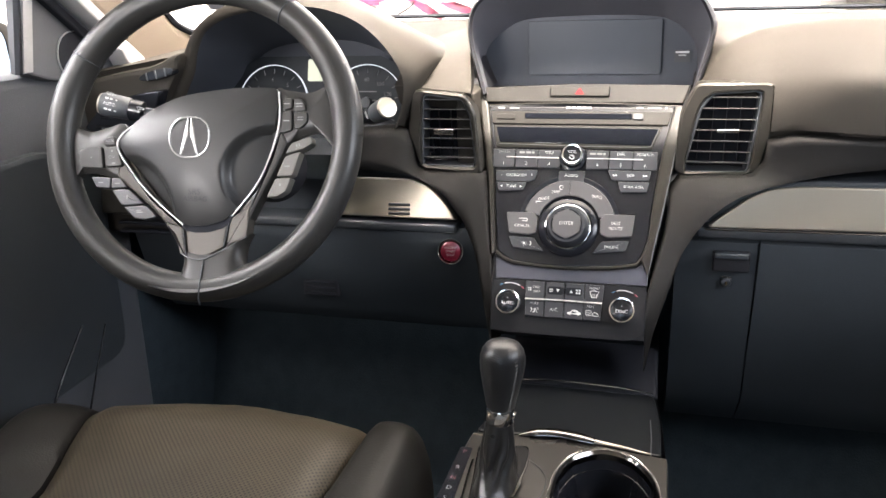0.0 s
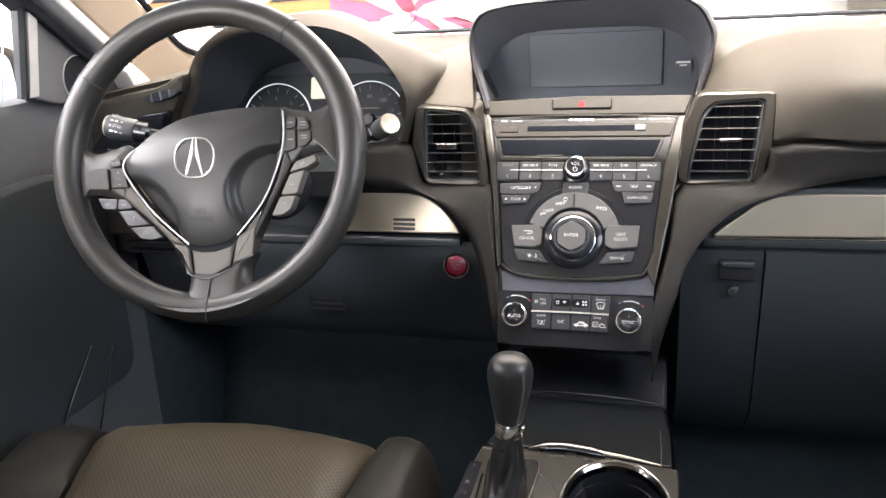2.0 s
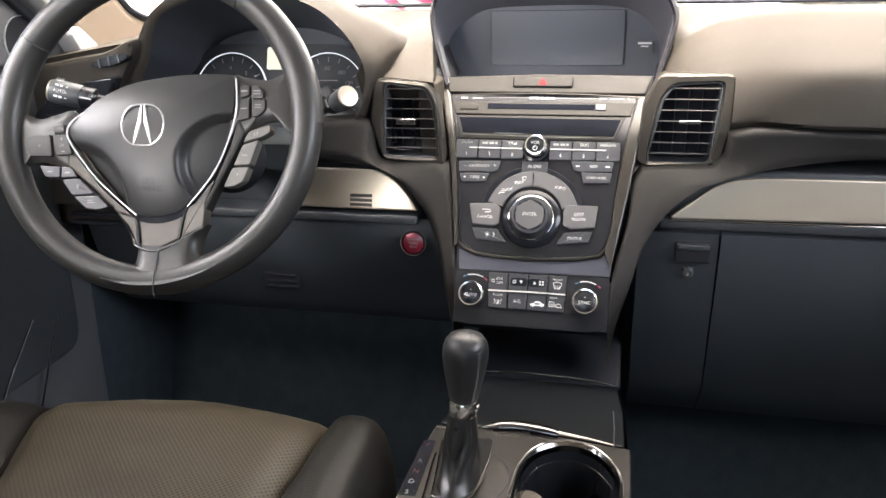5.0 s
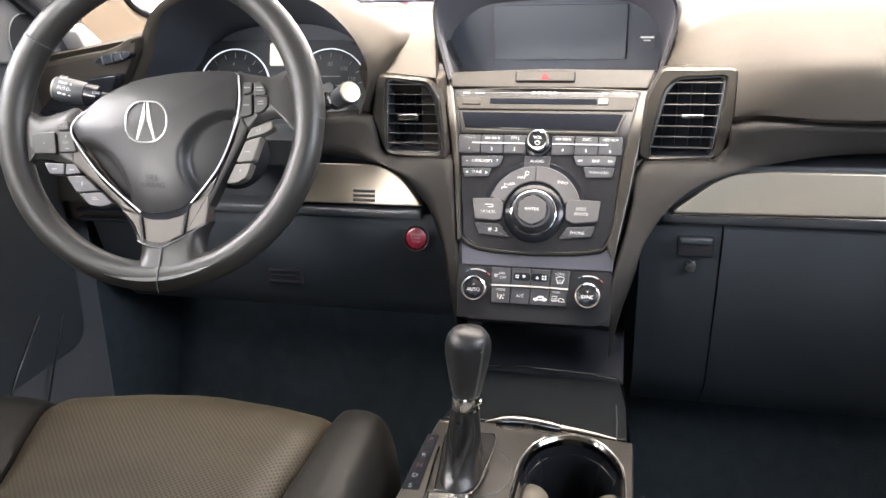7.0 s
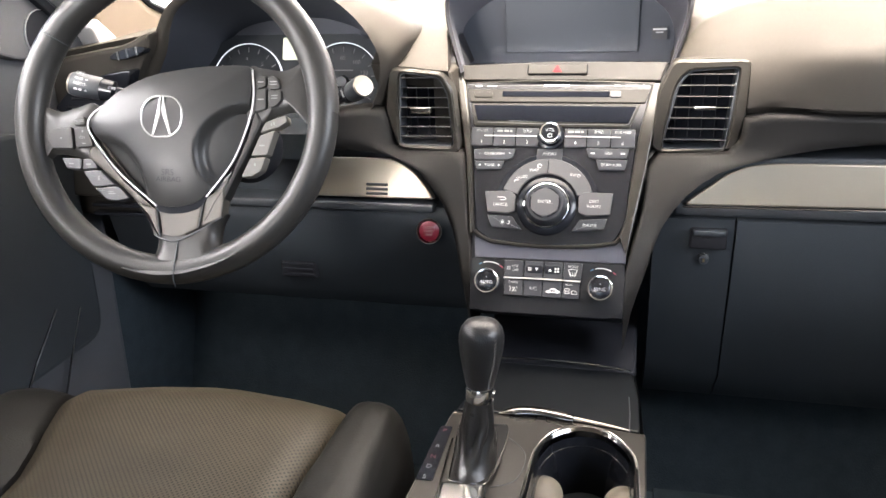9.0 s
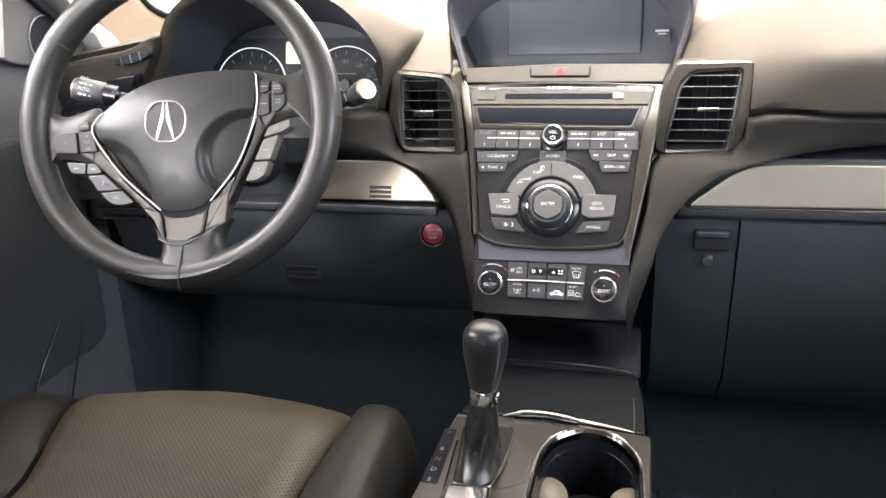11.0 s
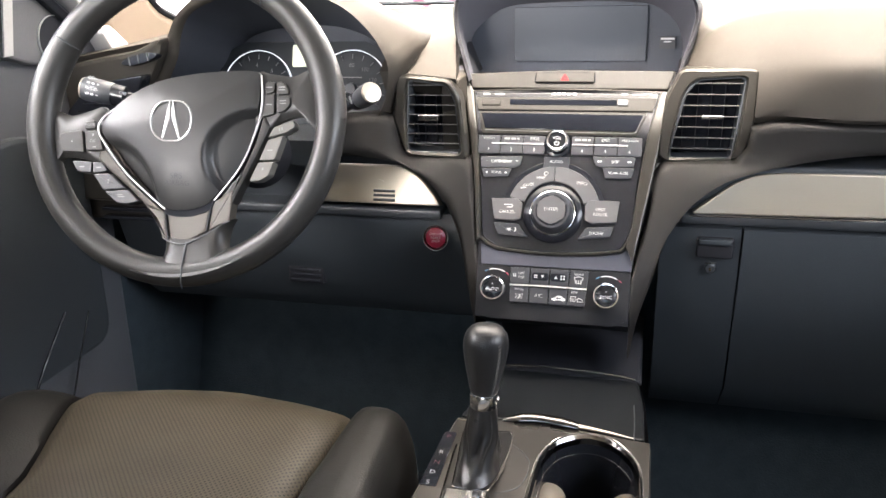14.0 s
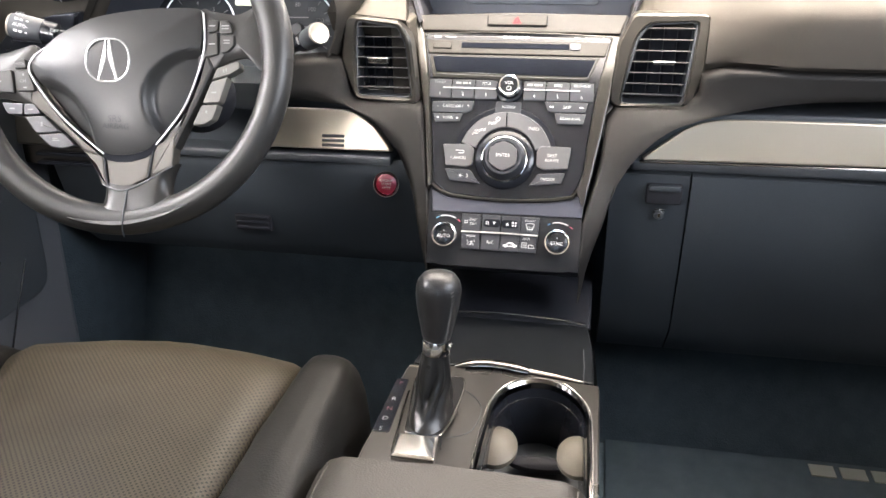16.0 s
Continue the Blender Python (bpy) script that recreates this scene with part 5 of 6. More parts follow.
def scoop(x, y):
    """Depth of the two hollows at the sides of the airbag cover."""
    out = 0
    for cx, cy, rx, ry, deep in ((-0.085, -0.095, 0.064, 0.0715, 0.011), (0.096, -0.046, 0.061, 0.055, 0.012)):
        r = math.hypot((x - cx) / rx, (y - cy) / ry)
        s = min(1, max(0, (1.02 - r) / 0.17))
        out += deep * s * s * (3 - 2 * s)
    return out


pad_line = spline([(-0.092, 0.000), (-0.077, 0.014), (-0.058, 0.028), (-0.026, 0.0425), (0.010, 0.0495), (0.047, 0.053), (0.089, 0.0525), (0.097, 0.046), (0.096, 0.018), (0.088, -0.024), (0.072, -0.056), (0.044, -0.094), (0.028, -0.103), (0.008, -0.106), (-0.014, -0.102), (-0.050, -0.071), (-0.078, -0.038), (-0.093, -0.014)], 6, True)
pad = part("airbag_pad", dome(resample(pad_line, 150), 0.008, 0.012, 34, 2.6, (-0.005, -0.015), scoop, 0.014), WHEEL_PAD, wheel, "domed dark airbag cover")
part("pad_trim", tube(spline([(0.0995, 0.047, 0.011), (0.1003, 0.012, 0.010), (0.0905, -0.025, 0.009), (0.0745, -0.060, 0.009), (0.0465, -0.095, 0.008)], 8), 0.0011, 6), BRIGHT, wheel, "thin chrome line")
part("pad_trim", tube(spline([(-0.079, 0.0105, 0.008), (-0.0915, 0.000, 0.010), (-0.0960, -0.0145, 0.010), (-0.0815, -0.0385, 0.009), (-0.055, -0.069, 0.009), (-0.0125, -0.105, 0.008)], 8), 0.0011, 6), BRIGHT, wheel, "thin chrome line")
emb = spline([(0.0, 0.0225), (0.013, 0.0205), (0.0215, 0.012), (0.0240, 0.0), (0.0215, -0.013), (0.012, -0.0220), (0.0, -0.0235), (-0.012, -0.0220), (-0.0215, -0.013), (-0.0240, 0.0), (-0.0215, 0.012), (-0.013, 0.0205)], 4, True)
EM = pose(-0.0025, -0.0050, 0.0185)
e = part("emblem", tube([(p.x, p.y, 0.001) for p in emb], 0.0012, 8, True), SILVER_BADGE, wheel, "chrome oval emblem with plain strokes")
e.matrix_local = EM
for pts in ([(-0.0024, 0.0215), (-0.0012, 0.0215), (-0.0008, 0.0105), (-0.0010, 0.0020), (-0.0046, -0.0090), (-0.0090, -0.0212), (-0.0114, -0.0206), (-0.0084, -0.0070), (-0.0056, 0.0060)], [(0.0012, 0.0215), (0.0024, 0.0215), (0.0056, 0.0060), (0.0084, -0.0070), (0.0114, -0.0206), (0.0090, -0.0212), (0.0046, -0.0090), (0.0010, 0.0020), (0.0008, 0.0105)]):
    part("emblem_stroke", slab(pts, -0.003, 0.0022, 0.0008), SILVER_BADGE, e)
back_e = part("emblem_field", slab([(p.x * 0.97, p.y * 0.97) for p in emb], -0.006, -0.0005), WHEEL_PAD, e)
words("airbag_print", "SRS", 0.005, -0.0685, 0.0188, 0.0100, DIAL, wheel, -2)
words("airbag_print", "AIRBAG", 0.006, -0.0765, 0.0182, 0.0085, DIAL, wheel, -2)


def wheel_key(outline, marks=(), top=0.009, mat=BUTTON, base=-0.004, word=None):
    ob = part("button", slab(rounded(mm(outline), 0.003), base, top, 0.0014), mat, wheel)
    if marks:
        bars("print", [tuple(v * 0.001 for v in m) for m in marks], top + 0.0003, GREY_PRINT, ob)
    if word:
        words("print", word[0], word[1] * 0.001, word[2] * 0.001, top + 0.0003, word[3] * 0.001, GREY_PRINT, ob)
    return ob


wheel_key([(-141, -38), (-146, -28), (-145, -17), (-136, -14), (-117, -13.5), (-114, -39)], [(-130, -27, -128.5, -25.5)], mat=WHEEL_KEY)
wheel_key([(-115, -3), (-102, -1), (-99.5, -11), (-114, -12.5)], word=("MODE", -107.5, -7, 4.2), mat=WHEEL_KEY)
wheel_key([(-114, -15), (-97, -13.5), (-90, -36.5), (-111, -37.5)], [(-104, -20, -102.5, -17.5), (-103, -33.5, -99, -32.5)], word=("CH", -103.5, -26, 5.0), mat=WHEEL_KEY)
# hanging keys below the left spoke
wheel_key([(-132, -48), (-106.5, -49.5), (-107, -62), (-125, -61)], [(-122, -56, -116, -54.5)], 0.004, BUTTON_SILVER, -0.012)
wheel_key([(-105.5, -49.5), (-93.5, -50.3), (-86, -61), (-105.8, -62.5)], [(-101, -57, -95, -55.5)], 0.004, BUTTON_SILVER, -0.012)
wheel_key([(-105, -64), (-84, -63), (-63, -80.8), (-92, -82.5)], [(-86, -75, -84, -70)], 0.004, BUTTON_SILVER, -0.012)
wheel_key([(-90, -84), (-61, -82), (-47, -95.5), (-62, -99), (-75, -97.5)], [(-73, -91, -65, -89.8), (-73, -88.5, -67, -87.5)], 0.004, BUTTON_SILVER, -0.012)
# keys on and below the right spoke
wheel_key([(103, 40), (115, 40), (114.5, 28.5), (103.5, 26)], [(105, 33, 112, 34.2)], mat=WHEEL_KEY)
wheel_key([(103.5, 24.5), (114.5, 26.5), (115, 3), (101.5, 0)], [(105, 13.5, 112, 14.7)], mat=WHEEL_KEY)
wheel_key([(116.5, 40), (124, 40), (130, 33), (131, 25.5), (117, 25)], [(119, 33, 127, 34.2), (119, 30, 127, 31)], mat=WHEEL_KEY)
wheel_key([(117, 23.5), (132.5, 24), (133, 13), (126, 6), (118, 4.5)], [(121, 17.5, 128, 18.5), (121, 14.5, 128, 15.5)], mat=WHEEL_KEY)
wheel_key([(106, -23.5), (112.5, -10.7), (136.5, -3), (138, -11), (128, -17)], [(119, -15.5, 120.5, -12), (122, -14.5, 123.5, -11)], 0.004, LIT_KEY, -0.012)
wheel_key([(96, -49), (106, -25.5), (124.5, -20), (115, -48)], [(106, -38, 112, -36.5)], 0.004, LIT_KEY, -0.012)
wheel_key([(85, -73), (95, -51), (114, -50), (108, -66), (98, -72)], [(100, -60, 102, -57)], 0.004, LIT_KEY, -0.012)

# ---- column and stalks ----
col = thing("steering_column", WHEEL, "black plastic steering column shroud", "steering column")
part("shroud", lathe([(0.0, -0.06), (0.030, -0.06), (0.040, -0.08), (0.046, -0.12), (0.05, -0.25), (0, -0.25)], 32), RUBBER, col)


def stalk(tip, root, label, k, cap_mat):
    a, b = Vector(tip), Vector(root)
    z = (a - b).normalized()
    x = z.cross(Vector((0, -0.35, 1))).normalized()
    ob = thing("control_stalk", axes(b, x, z.cross(x), z), label, "control stalk", "column stalks")
    L = (a - b).length
    fat = lambda prof: [(r * k, z_) for r, z_ in prof]
    part("arm", lathe(fat([(0, 0), (0.0085, 0), (0.0085, L - 0.062)]), 24), GLOSS, ob)
    part("collar", lathe(fat([(0.0085, L - 0.062), (0.0155, L - 0.058), (0.016, L - 0.042), (0.0160, L - 0.041)]), 28), PANEL, ob)
    part("grip", lathe(fat([(0.0155, L - 0.040), (0.0165, L - 0.038), (0.0178, L - 0.004), (0.0165, L)]), 32), BLACK, ob)
    part("cap", lathe(fat([(0.0165, L), (0.0150, L + 0.003), (0, L + 0.0045)]), 32), cap_mat, ob, "pale end cap" if cap_mat is not BLACK else "")
    return ob


st = stalk((-0.642, 0.930, 0.823), (-0.520, 0.955, 0.793), "black lighting stalk with white symbols", 0.95, SATIN)
LS = axes((-0.612, 0.9165, 0.8285), (0.965, 0.10, -0.25), (0.23, 0.20, 0.95), (0.145, -0.975, 0.17))
for w, x, y, s in (("OFF-", -0.004, 0.0100, 0.0066), ("AUTO-", -0.004, -0.0045, 0.0064)):
    words("print", w, 0, 0, 0, s, WHITE, st, m=st.matrix_world.inverted() @ LS @ pose(x, y, 0.0045))
for y in (0.003, -0.012):
    bars("print_bars", [(-0.012, y - 0.0012, -0.007, y + 0.0012), (-0.005, y - 0.0012, -0.001, y + 0.0012), (0.003, y - 0.0006, 0.006, y + 0.0006)], 0.0045, WHITE, st, m=st.matrix_world.inverted() @ LS)
words("print", "OFF", 0, 0, 0, 0.0065, WHITE, st, m=st.matrix_world.inverted() @ LS @ pose(0.042, 0.0, 0.0075))
st = stalk((-0.231, 0.962, 0.814), (-0.305, 1.045, 0.775), "black wiper stalk with a bright end", 0.84, SATIN)
RS = axes((-0.254, 0.943, 0.806), (0.92, 0.14, 0.37), (-0.33, 0.20, 0.92), (0.05, -0.97, 0.23))
bars("print_bars", [(-0.010, 0.004, -0.002, 0.0055), (-0.010, 0.0, -0.004, 0.0015), (-0.012, -0.005, -0.006, -0.0035), (0.001, -0.004, 0.0035, 0.006)], 0.004, GREY_PRINT, st, m=st.matrix_world.inverted() @ RS)

# ---- centre console ----
console = thing("centre_console", pose(0, 0, 0), "grey-brown centre console with cup holder and shift gate", "console")
outline = [(-0.113, 0.30), (-0.112, 0.656), (-0.097, 0.825), (-0.075, 0.93), (-0.062, 0.985), (0.134, 0.985), (0.142, 0.92), (0.149, 0.80), (0.150, 0.30)]
o = [(-0.112, 0.585), (-0.111, 0.656), (-0.096, 0.827), (-0.02, 0.832), (0.03, 0.834), (0.06, 0.829), (0.10, 0.822), (0.126, 0.8185), (0.148, 0.816), (0.149, 0.585)]
cup = spline([(0.018, 0.60), (0.019, 0.655), (0.021, 0.72), (0.024, 0.755), (0.040, 0.790), (0.072, 0.808), (0.105, 0.798), (0.130, 0.762), (0.135, 0.72), (0.137, 0.655), (0.138, 0.60)], 6)
cup = [(p.x, p.y) for p in cup]
oc, ic = around(o, (0.08, 0.70), 120), around(cup, (0.08, 0.70), 120)
part("top_plate", frame_slab(oc, ic, 0.395, 0.42, 0.002), CONSOLE, console, "satin grey-brown top plate")
grow = lambda d: [Vector((0.08, 0.70)) + (p - Vector((0.08, 0.70))) * d for p in ic]
part("rim_line", tube([(q.x, q.y, 0.4225) for q in grow(1.088)], 0.0009, 5, True), CHROME, console, "thin bright line round the rim")
part("cup_rim", frame_slab(grow(1.085), grow(0.98), 0.412, 0.4265, 0.0035), DARK_CHROME, console, "chrome rim round the cup holder")
well = bmesh.new()
rows = [[(p.x, p.y, z) for p in grow(d) + grow(d)[:1]] for d, z in ((0.99, 0.418), (0.95, 0.405), (0.93, 0.40), (0.92, 0.36), (0.90, 0.335))]
loft(rows, well)
part("cup_well", well, GLOSS, console, "glossy black well")
part("cup_floor", slab(grow(0.93), 0.325, 0.337), BLACK, console)
part("well_line", tube([(p.x, p.y, 0.4035) for p in grow(0.952)], 0.001, 5, True), PANEL, console)
for x, y, w in ((0.031, 0.727, 0.025), (0.126, 0.724, 0.024)):
    bm = dome([(w * math.cos(a), 0.032 * math.sin(a)) for a in [k * math.pi / 16 for k in range(32)]], 0, 0.012, 8, 2.2)
    ob = part("cup_grip", bm, CREAM, console, "pale rounded cup grip")
    ob.matrix_local = pose(x, y, 0.384, 6, 0, 0)
bm = dome([(0.036 * math.cos(a), 0.012 * math.sin(a)) for a in [k * math.pi / 12 for k in range(24)]], 0, 0.006, 5)
part("cup_divider", bm, BLACK_MATT, console).matrix_local = pose(0.081, 0.742, 0.352)
lid = part("tray_lid", slab(rounded([(-0.094, 0.836), (-0.02, 0.840), (0.03, 0.842), (0.06, 0.837), (0.10, 0.830), (0.126, 0.8265), (0.141, 0.824), (0.139, 0.90), (0.130, 0.965), (-0.060, 0.968), (-0.075, 0.92)], 0.008), 0.39, 0.416, 0.003), TRAY, console, "dark tray lid")
part("tray_lip", tube(spline([(-0.058, 0.966, 0.422), (0.0, 0.968, 0.424), (0.08, 0.966, 0.423), (0.126, 0.960, 0.421)], 5), 0.0015, 6), DARK_CHROME, console)
part("tray_line", tube([(0.128, 0.818, 0.4175), (0.128, 0.86, 0.4175), (0.126, 0.90, 0.4175)], 0.0008, 4), BLACK, console)
acc = spline([(-0.036, 0.829, 0.421), (-0.012, 0.8345, 0.424), (0.010, 0.8360, 0.425), (0.038, 0.8335, 0.4245), (0.060, 0.830, 0.423)], 6)
part("accent_bar", tube(acc, 0.0078, 12, taper=lambda q: 0.25 + 0.75 * min(1, q / 0.22) if q < 0.8 else 1.0 - (q - 0.8) * 1.6, flat=0.6), ACCENT, console, "curved chrome accent")
part("accent_tail", tube(spline([(0.058, 0.831, 0.4225), (0.095, 0.826, 0.4215), (0.127, 0.8205, 0.420)], 5), 0.0030, 8, taper=lambda q: 1.0 - 0.7 * q), SATIN, console, "thin satin tail of the accent")
part("accent_dash", box(-0.0940, 0.8195, 0.4195, -0.076, 0.8215, 0.4210), SATIN, console)
bm = loft([[(x, y, z) for x, y in outline] for z in (0.40, 0.30, 0.10, 0.03)], thick=None)
part("side_wall", bm, DASH_LOW, console)
part("front_riser", box(-0.095, 0.985, 0.20, 0.135, 1.20, 0.405, 0.006), RUBBER, console)
# shift gate
gate_line = rounded([(-0.0690, 0.685), (-0.0735, 0.735), (-0.0790, 0.783), (-0.0745, 0.795), (-0.0210, 0.804), (-0.0165, 0.790), (-0.0165, 0.760), (-0.0225, 0.698), (-0.0280, 0.685)], 0.005)
part("gate_frame", slab(gate_line, 0.41, 0.4225, 0.0015), GATE_BLACK, console, "black shift gate")
part("gate_lip", tube([(p.x, p.y, 0.4222) for p in gate_line], 0.0009, 5, True), DARK_CHROME, console)
part("gate_plate", slab(rounded([(-0.076, 0.640), (-0.0765, 0.6815), (-0.0275, 0.683), (-0.025, 0.640)], 0.003), 0.41, 0.426, 0.005), CHROME, console, "bright chrome gate plate")
part("gate_edge", tube([(-0.0755, 0.65, 0.4245), (-0.0780, 0.69, 0.424), (-0.0815, 0.746, 0.423), (-0.082, 0.765, 0.4215)], 0.0013, 6), DARK_CHROME, console)
part("gate_edge", tube([(-0.0230, 0.66, 0.4255), (-0.0255, 0.683, 0.425), (-0.0205, 0.705, 0.4245), (-0.0165, 0.735, 0.422)], 0.0014, 6), DARK_CHROME, console)
part("plate_seam", tube(spline([(-0.0165, 0.7815, 0.4202), (-0.002, 0.768, 0.4202), (0.0094, 0.7503, 0.4202), (0.0105, 0.7268, 0.4202), (0.0049, 0.7032, 0.4202), (-0.0076, 0.6918, 0.4202), (-0.022, 0.686, 0.4202)], 5), 0.0006, 4), BLACK, console)
strip = part("gear_strip", slab(rounded([(-0.1030, 0.790), (-0.0875, 0.7905), (-0.0870, 0.684), (-0.1075, 0.684)], 0.003), 0.41, 0.4212, 0.0006), GLOSS, console, "black gear strip")
for w, x, y, mt in (("P", -0.0955, 0.780, DULL_RED), ("R", -0.0965, 0.747, GREY_PRINT), ("N", -0.0970, 0.727, DULL_RED), ("D", -0.0975, 0.708, GREY_PRINT), ("S", -0.0980, 0.689, GREY_PRINT)):
    words("print", w, x, y, 0.4215, 0.0098, mt, strip)

# ---- shift lever ----
lever = thing("shift_lever", pose(-0.046, 0.735, 0.418, -2, 3, 0), "black leather shift lever with a chrome collar", "shift lever")
part("knob", lathe([(0.0150, 0.100), (0.0166, 0.104), (0.0182, 0.112), (0.0214, 0.128), (0.0242, 0.144), (0.0255, 0.155), (0.0252, 0.1645), (0.0232, 0.172), (0.0190, 0.178), (0.0115, 0.1815), (0, 0.183)], 40), KNOB_LEATHER, lever, "stitched leather knob")
for a in (-44, 172):
    bm = bmesh.new()
    for k in range(16):
        z = 0.104 + 0.0042 * k
        r = interp(z, [(0.104, 0.0166), (0.112, 0.0182), (0.128, 0.0214), (0.144, 0.0242), (0.155, 0.0255), (0.1645, 0.0252), (0.172, 0.0232)]) + 0.0003
        c, s = math.cos(radians(a)), math.sin(radians(a))
        t = Vector((-s, c, 0))
        p = Vector((c * r, s * r, z))
        tube([p - t * 0.0016, p + t * 0.0016 + Vector((0, 0, 0.0018))], 0.0006, 4, bm=bm)
    part("stitching", bm, STITCH, lever)
part("collar", lathe([(0.0140, 0.082), (0.0164, 0.083), (0.0167, 0.098), (0.0156, 0.1005), (0.010, 0.1015)], 36), CHROME, lever, "chrome collar")
part("release_button", box(0.0145, -0.004, 0.090, 0.0185, 0.004, 0.095, 0.001), CHROME, lever)
rows = []
for k in range(25):
    s = k / 24
    z = 0.085 * (1 - s) + 0.003 * s
    row = []
    for j in range(73):
        a = 2 * math.pi * j / 72
        fold = 1 + 0.05 * math.sin(3 * a + 9 * s) * s + 0.03 * math.sin(11 * a - 5 * s) * math.sin(math.pi * s)
        for at, wide, deep, sway in ((-92, 0.20, 0.24, 0.25), (-140, 0.24, 0.20, -0.3), (-48, 0.22, 0.20, 0.35), (10, 0.3, 0.2, 0.2), (90, 0.3, 0.2, 0.2), (170, 0.3, 0.2, -0.2)):
            off = (a - radians(at) - sway * math.sin(5.5 * s) + math.pi) % (2 * math.pi) - math.pi
            fold -= deep * math.exp(-(off / wide) ** 2) * math.sin(math.pi * min(1, s * 1.05)) ** 0.8
        rx, ry = 0.0155 + 0.0045 * math.sin(math.pi * s) + 0.0085 * s ** 3, 0.0155 + 0.004 * math.sin(math.pi * s) + 0.012 * s + 0.022 * s ** 4
        row.append((rx * math.cos(a) * fold, ry * math.sin(a) * fold - 0.004 * s, z))
    rows.append(row)
bm = loft(rows)
bmesh.ops.remove_doubles(bm, verts=bm.verts, dist=1e-5)
part("boot", bm, BOOT, lever, "creased black leather boot")

# ---- armrest ----
arm = thing("armrest", pose(0, 0, 0), "dark leather centre armrest behind the console", "armrest")
rows = []
for k in range(15):
    s = k / 14
    y = 0.606 - 0.38 * s
    row = []
    for j in range(21):
        u = j / 20
        x = -0.133 + 0.273 * u
        e = min(u, 1 - u) / 0.10
        edge_drop = 0.022 * (1 - min(1, e)) ** 2
        f = max(0, 1 - s / 0.09)
        row.append((x, y, 0.474 - edge_drop - 0.030 * f ** 2.2 - 0.004 * (1 - math.sin(math.pi * u))))
    rows.append(row)
rows.insert(0, [(p[0], 0.603, 0.405) for p in rows[0]])
part("cushion", loft(rows, thick=(0, -0.004, -0.05)), ARM_LEATHER, arm, "padded leather top")
part("base", box(-0.125, 0.22, 0.10, 0.132, 0.592, 0.42, 0.01), DASH_LOW, arm)
for x, m_ in ((-0.120, 1), (0.127, -1)):
    part("piping", tube([(x, 0.600 - 0.38 * k / 14, 0.4655 - 0.020 * max(0, 1 - (k / 14) / 0.09) ** 2.2) for k in range(1, 15)], 0.0013, 6), ARM_LEATHER, arm)


# ---- seats ----
def seat(m, label, front):
    """A seat cushion with a perforated centre and two bolsters; front: where its front edge lies."""
    ob = thing("seat_assembly", m, label, "seat", "front seats")

    def surf(x0, x1, zf, name, mat, lab, nose=0.150, fall=0.085):
        rows = []
        for k in range(26):
            s = k / 25
            row = []
            for j in range(17):
                u = j / 16
                d = s * 0.40
                a, b = x0(d), x1(d)
                x = a + (b - a) * u
                yf = front - 0.030 * (x / 0.22) ** 2 - 0.010 * max(0, -x) / 0.2
                fr = max(0, 1 - d / nose)
                z = 0.4610 + zf(x, u) - fall * fr ** 2.8 - 0.030 * max(0, d - 0.12)
                row.append((x, yf - d, z + 0.0015 * noise.noise(Vector((x * 25, d * 25, 0)))))
            rows.append(row)
        rows.insert(0, [(p[0], p[1] + 0.002, p[2] - 0.10) for p in rows[0]])
        return part(name, loft(rows, thick=(0, -0.006, -0.06)), mat, ob, lab, angle=70)

    slant = lambda d: -0.228 + 0.34 * min(d, 0.26)
    surf(lambda d: slant(d) + 0.003, lambda d: 0.190 - 0.06 * min(d, 0.2), lambda x, u: 0.005 * math.sin(math.pi * u) - 0.010 * max(0, (abs(2 * u - 1) - 0.9) / 0.1) ** 2, "cushion", SEAT_PERF, "perforated leather centre")
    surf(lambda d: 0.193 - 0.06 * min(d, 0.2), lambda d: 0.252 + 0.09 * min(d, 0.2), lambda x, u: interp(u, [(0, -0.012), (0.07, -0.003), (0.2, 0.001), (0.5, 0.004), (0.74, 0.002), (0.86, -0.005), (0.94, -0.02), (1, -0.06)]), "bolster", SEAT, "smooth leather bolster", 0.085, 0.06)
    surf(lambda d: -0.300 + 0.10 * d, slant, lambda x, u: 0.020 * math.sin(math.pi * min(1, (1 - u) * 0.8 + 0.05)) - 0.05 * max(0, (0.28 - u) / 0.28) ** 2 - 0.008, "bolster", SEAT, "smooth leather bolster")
    for x in (lambda d: 0.1915 - 0.06 * min(d, 0.2), lambda d: slant(d) + 0.0015):
        part("seam_bed", loft([[(x(0.06 + 0.33 * k / 8) - 0.004, front - 0.10 - 0.29 * k / 8, 0.420), (x(0.06 + 0.33 * k / 8) + 0.004, front - 0.10 - 0.29 * k / 8, 0.420)] for k in range(9)], thick=(0, 0, -0.02)), BLACK, ob)
    part("base", box(-0.24, front - 0.42, 0.06, 0.24, front - 0.04, 0.35, 0.02), BLACK, ob)
    bm_ = dome(resample(rounded(box2(-0.27, 0, 0.27, 0.62), 0.06), 60), 0, 0.05, 6)
    bk = part("backrest", bm_, SEAT, ob, "leather backrest")
    bk.matrix_local = pose(0, front - 0.60, 0.38, 112, 0, 0)
    return ob


seat(pose(-0.400, 0, 0), "dark perforated leather driver seat cushion", 0.848)
seat(pose(0.430, 0, 0), "dark perforated leather passenger seat cushion", 0.655)

# ---- floor mat ----
mat_ob = thing("floor_mat", pose(0.45, 1.02, 0.032), "black carpet floor mat with pale raised lettering blocks", "floor mat")
part("carpet", slab(rounded(box2(-0.27, -0.30, 0.26, 0.24), 0.05), 0, 0.005, 0.002), MAT, mat_ob)
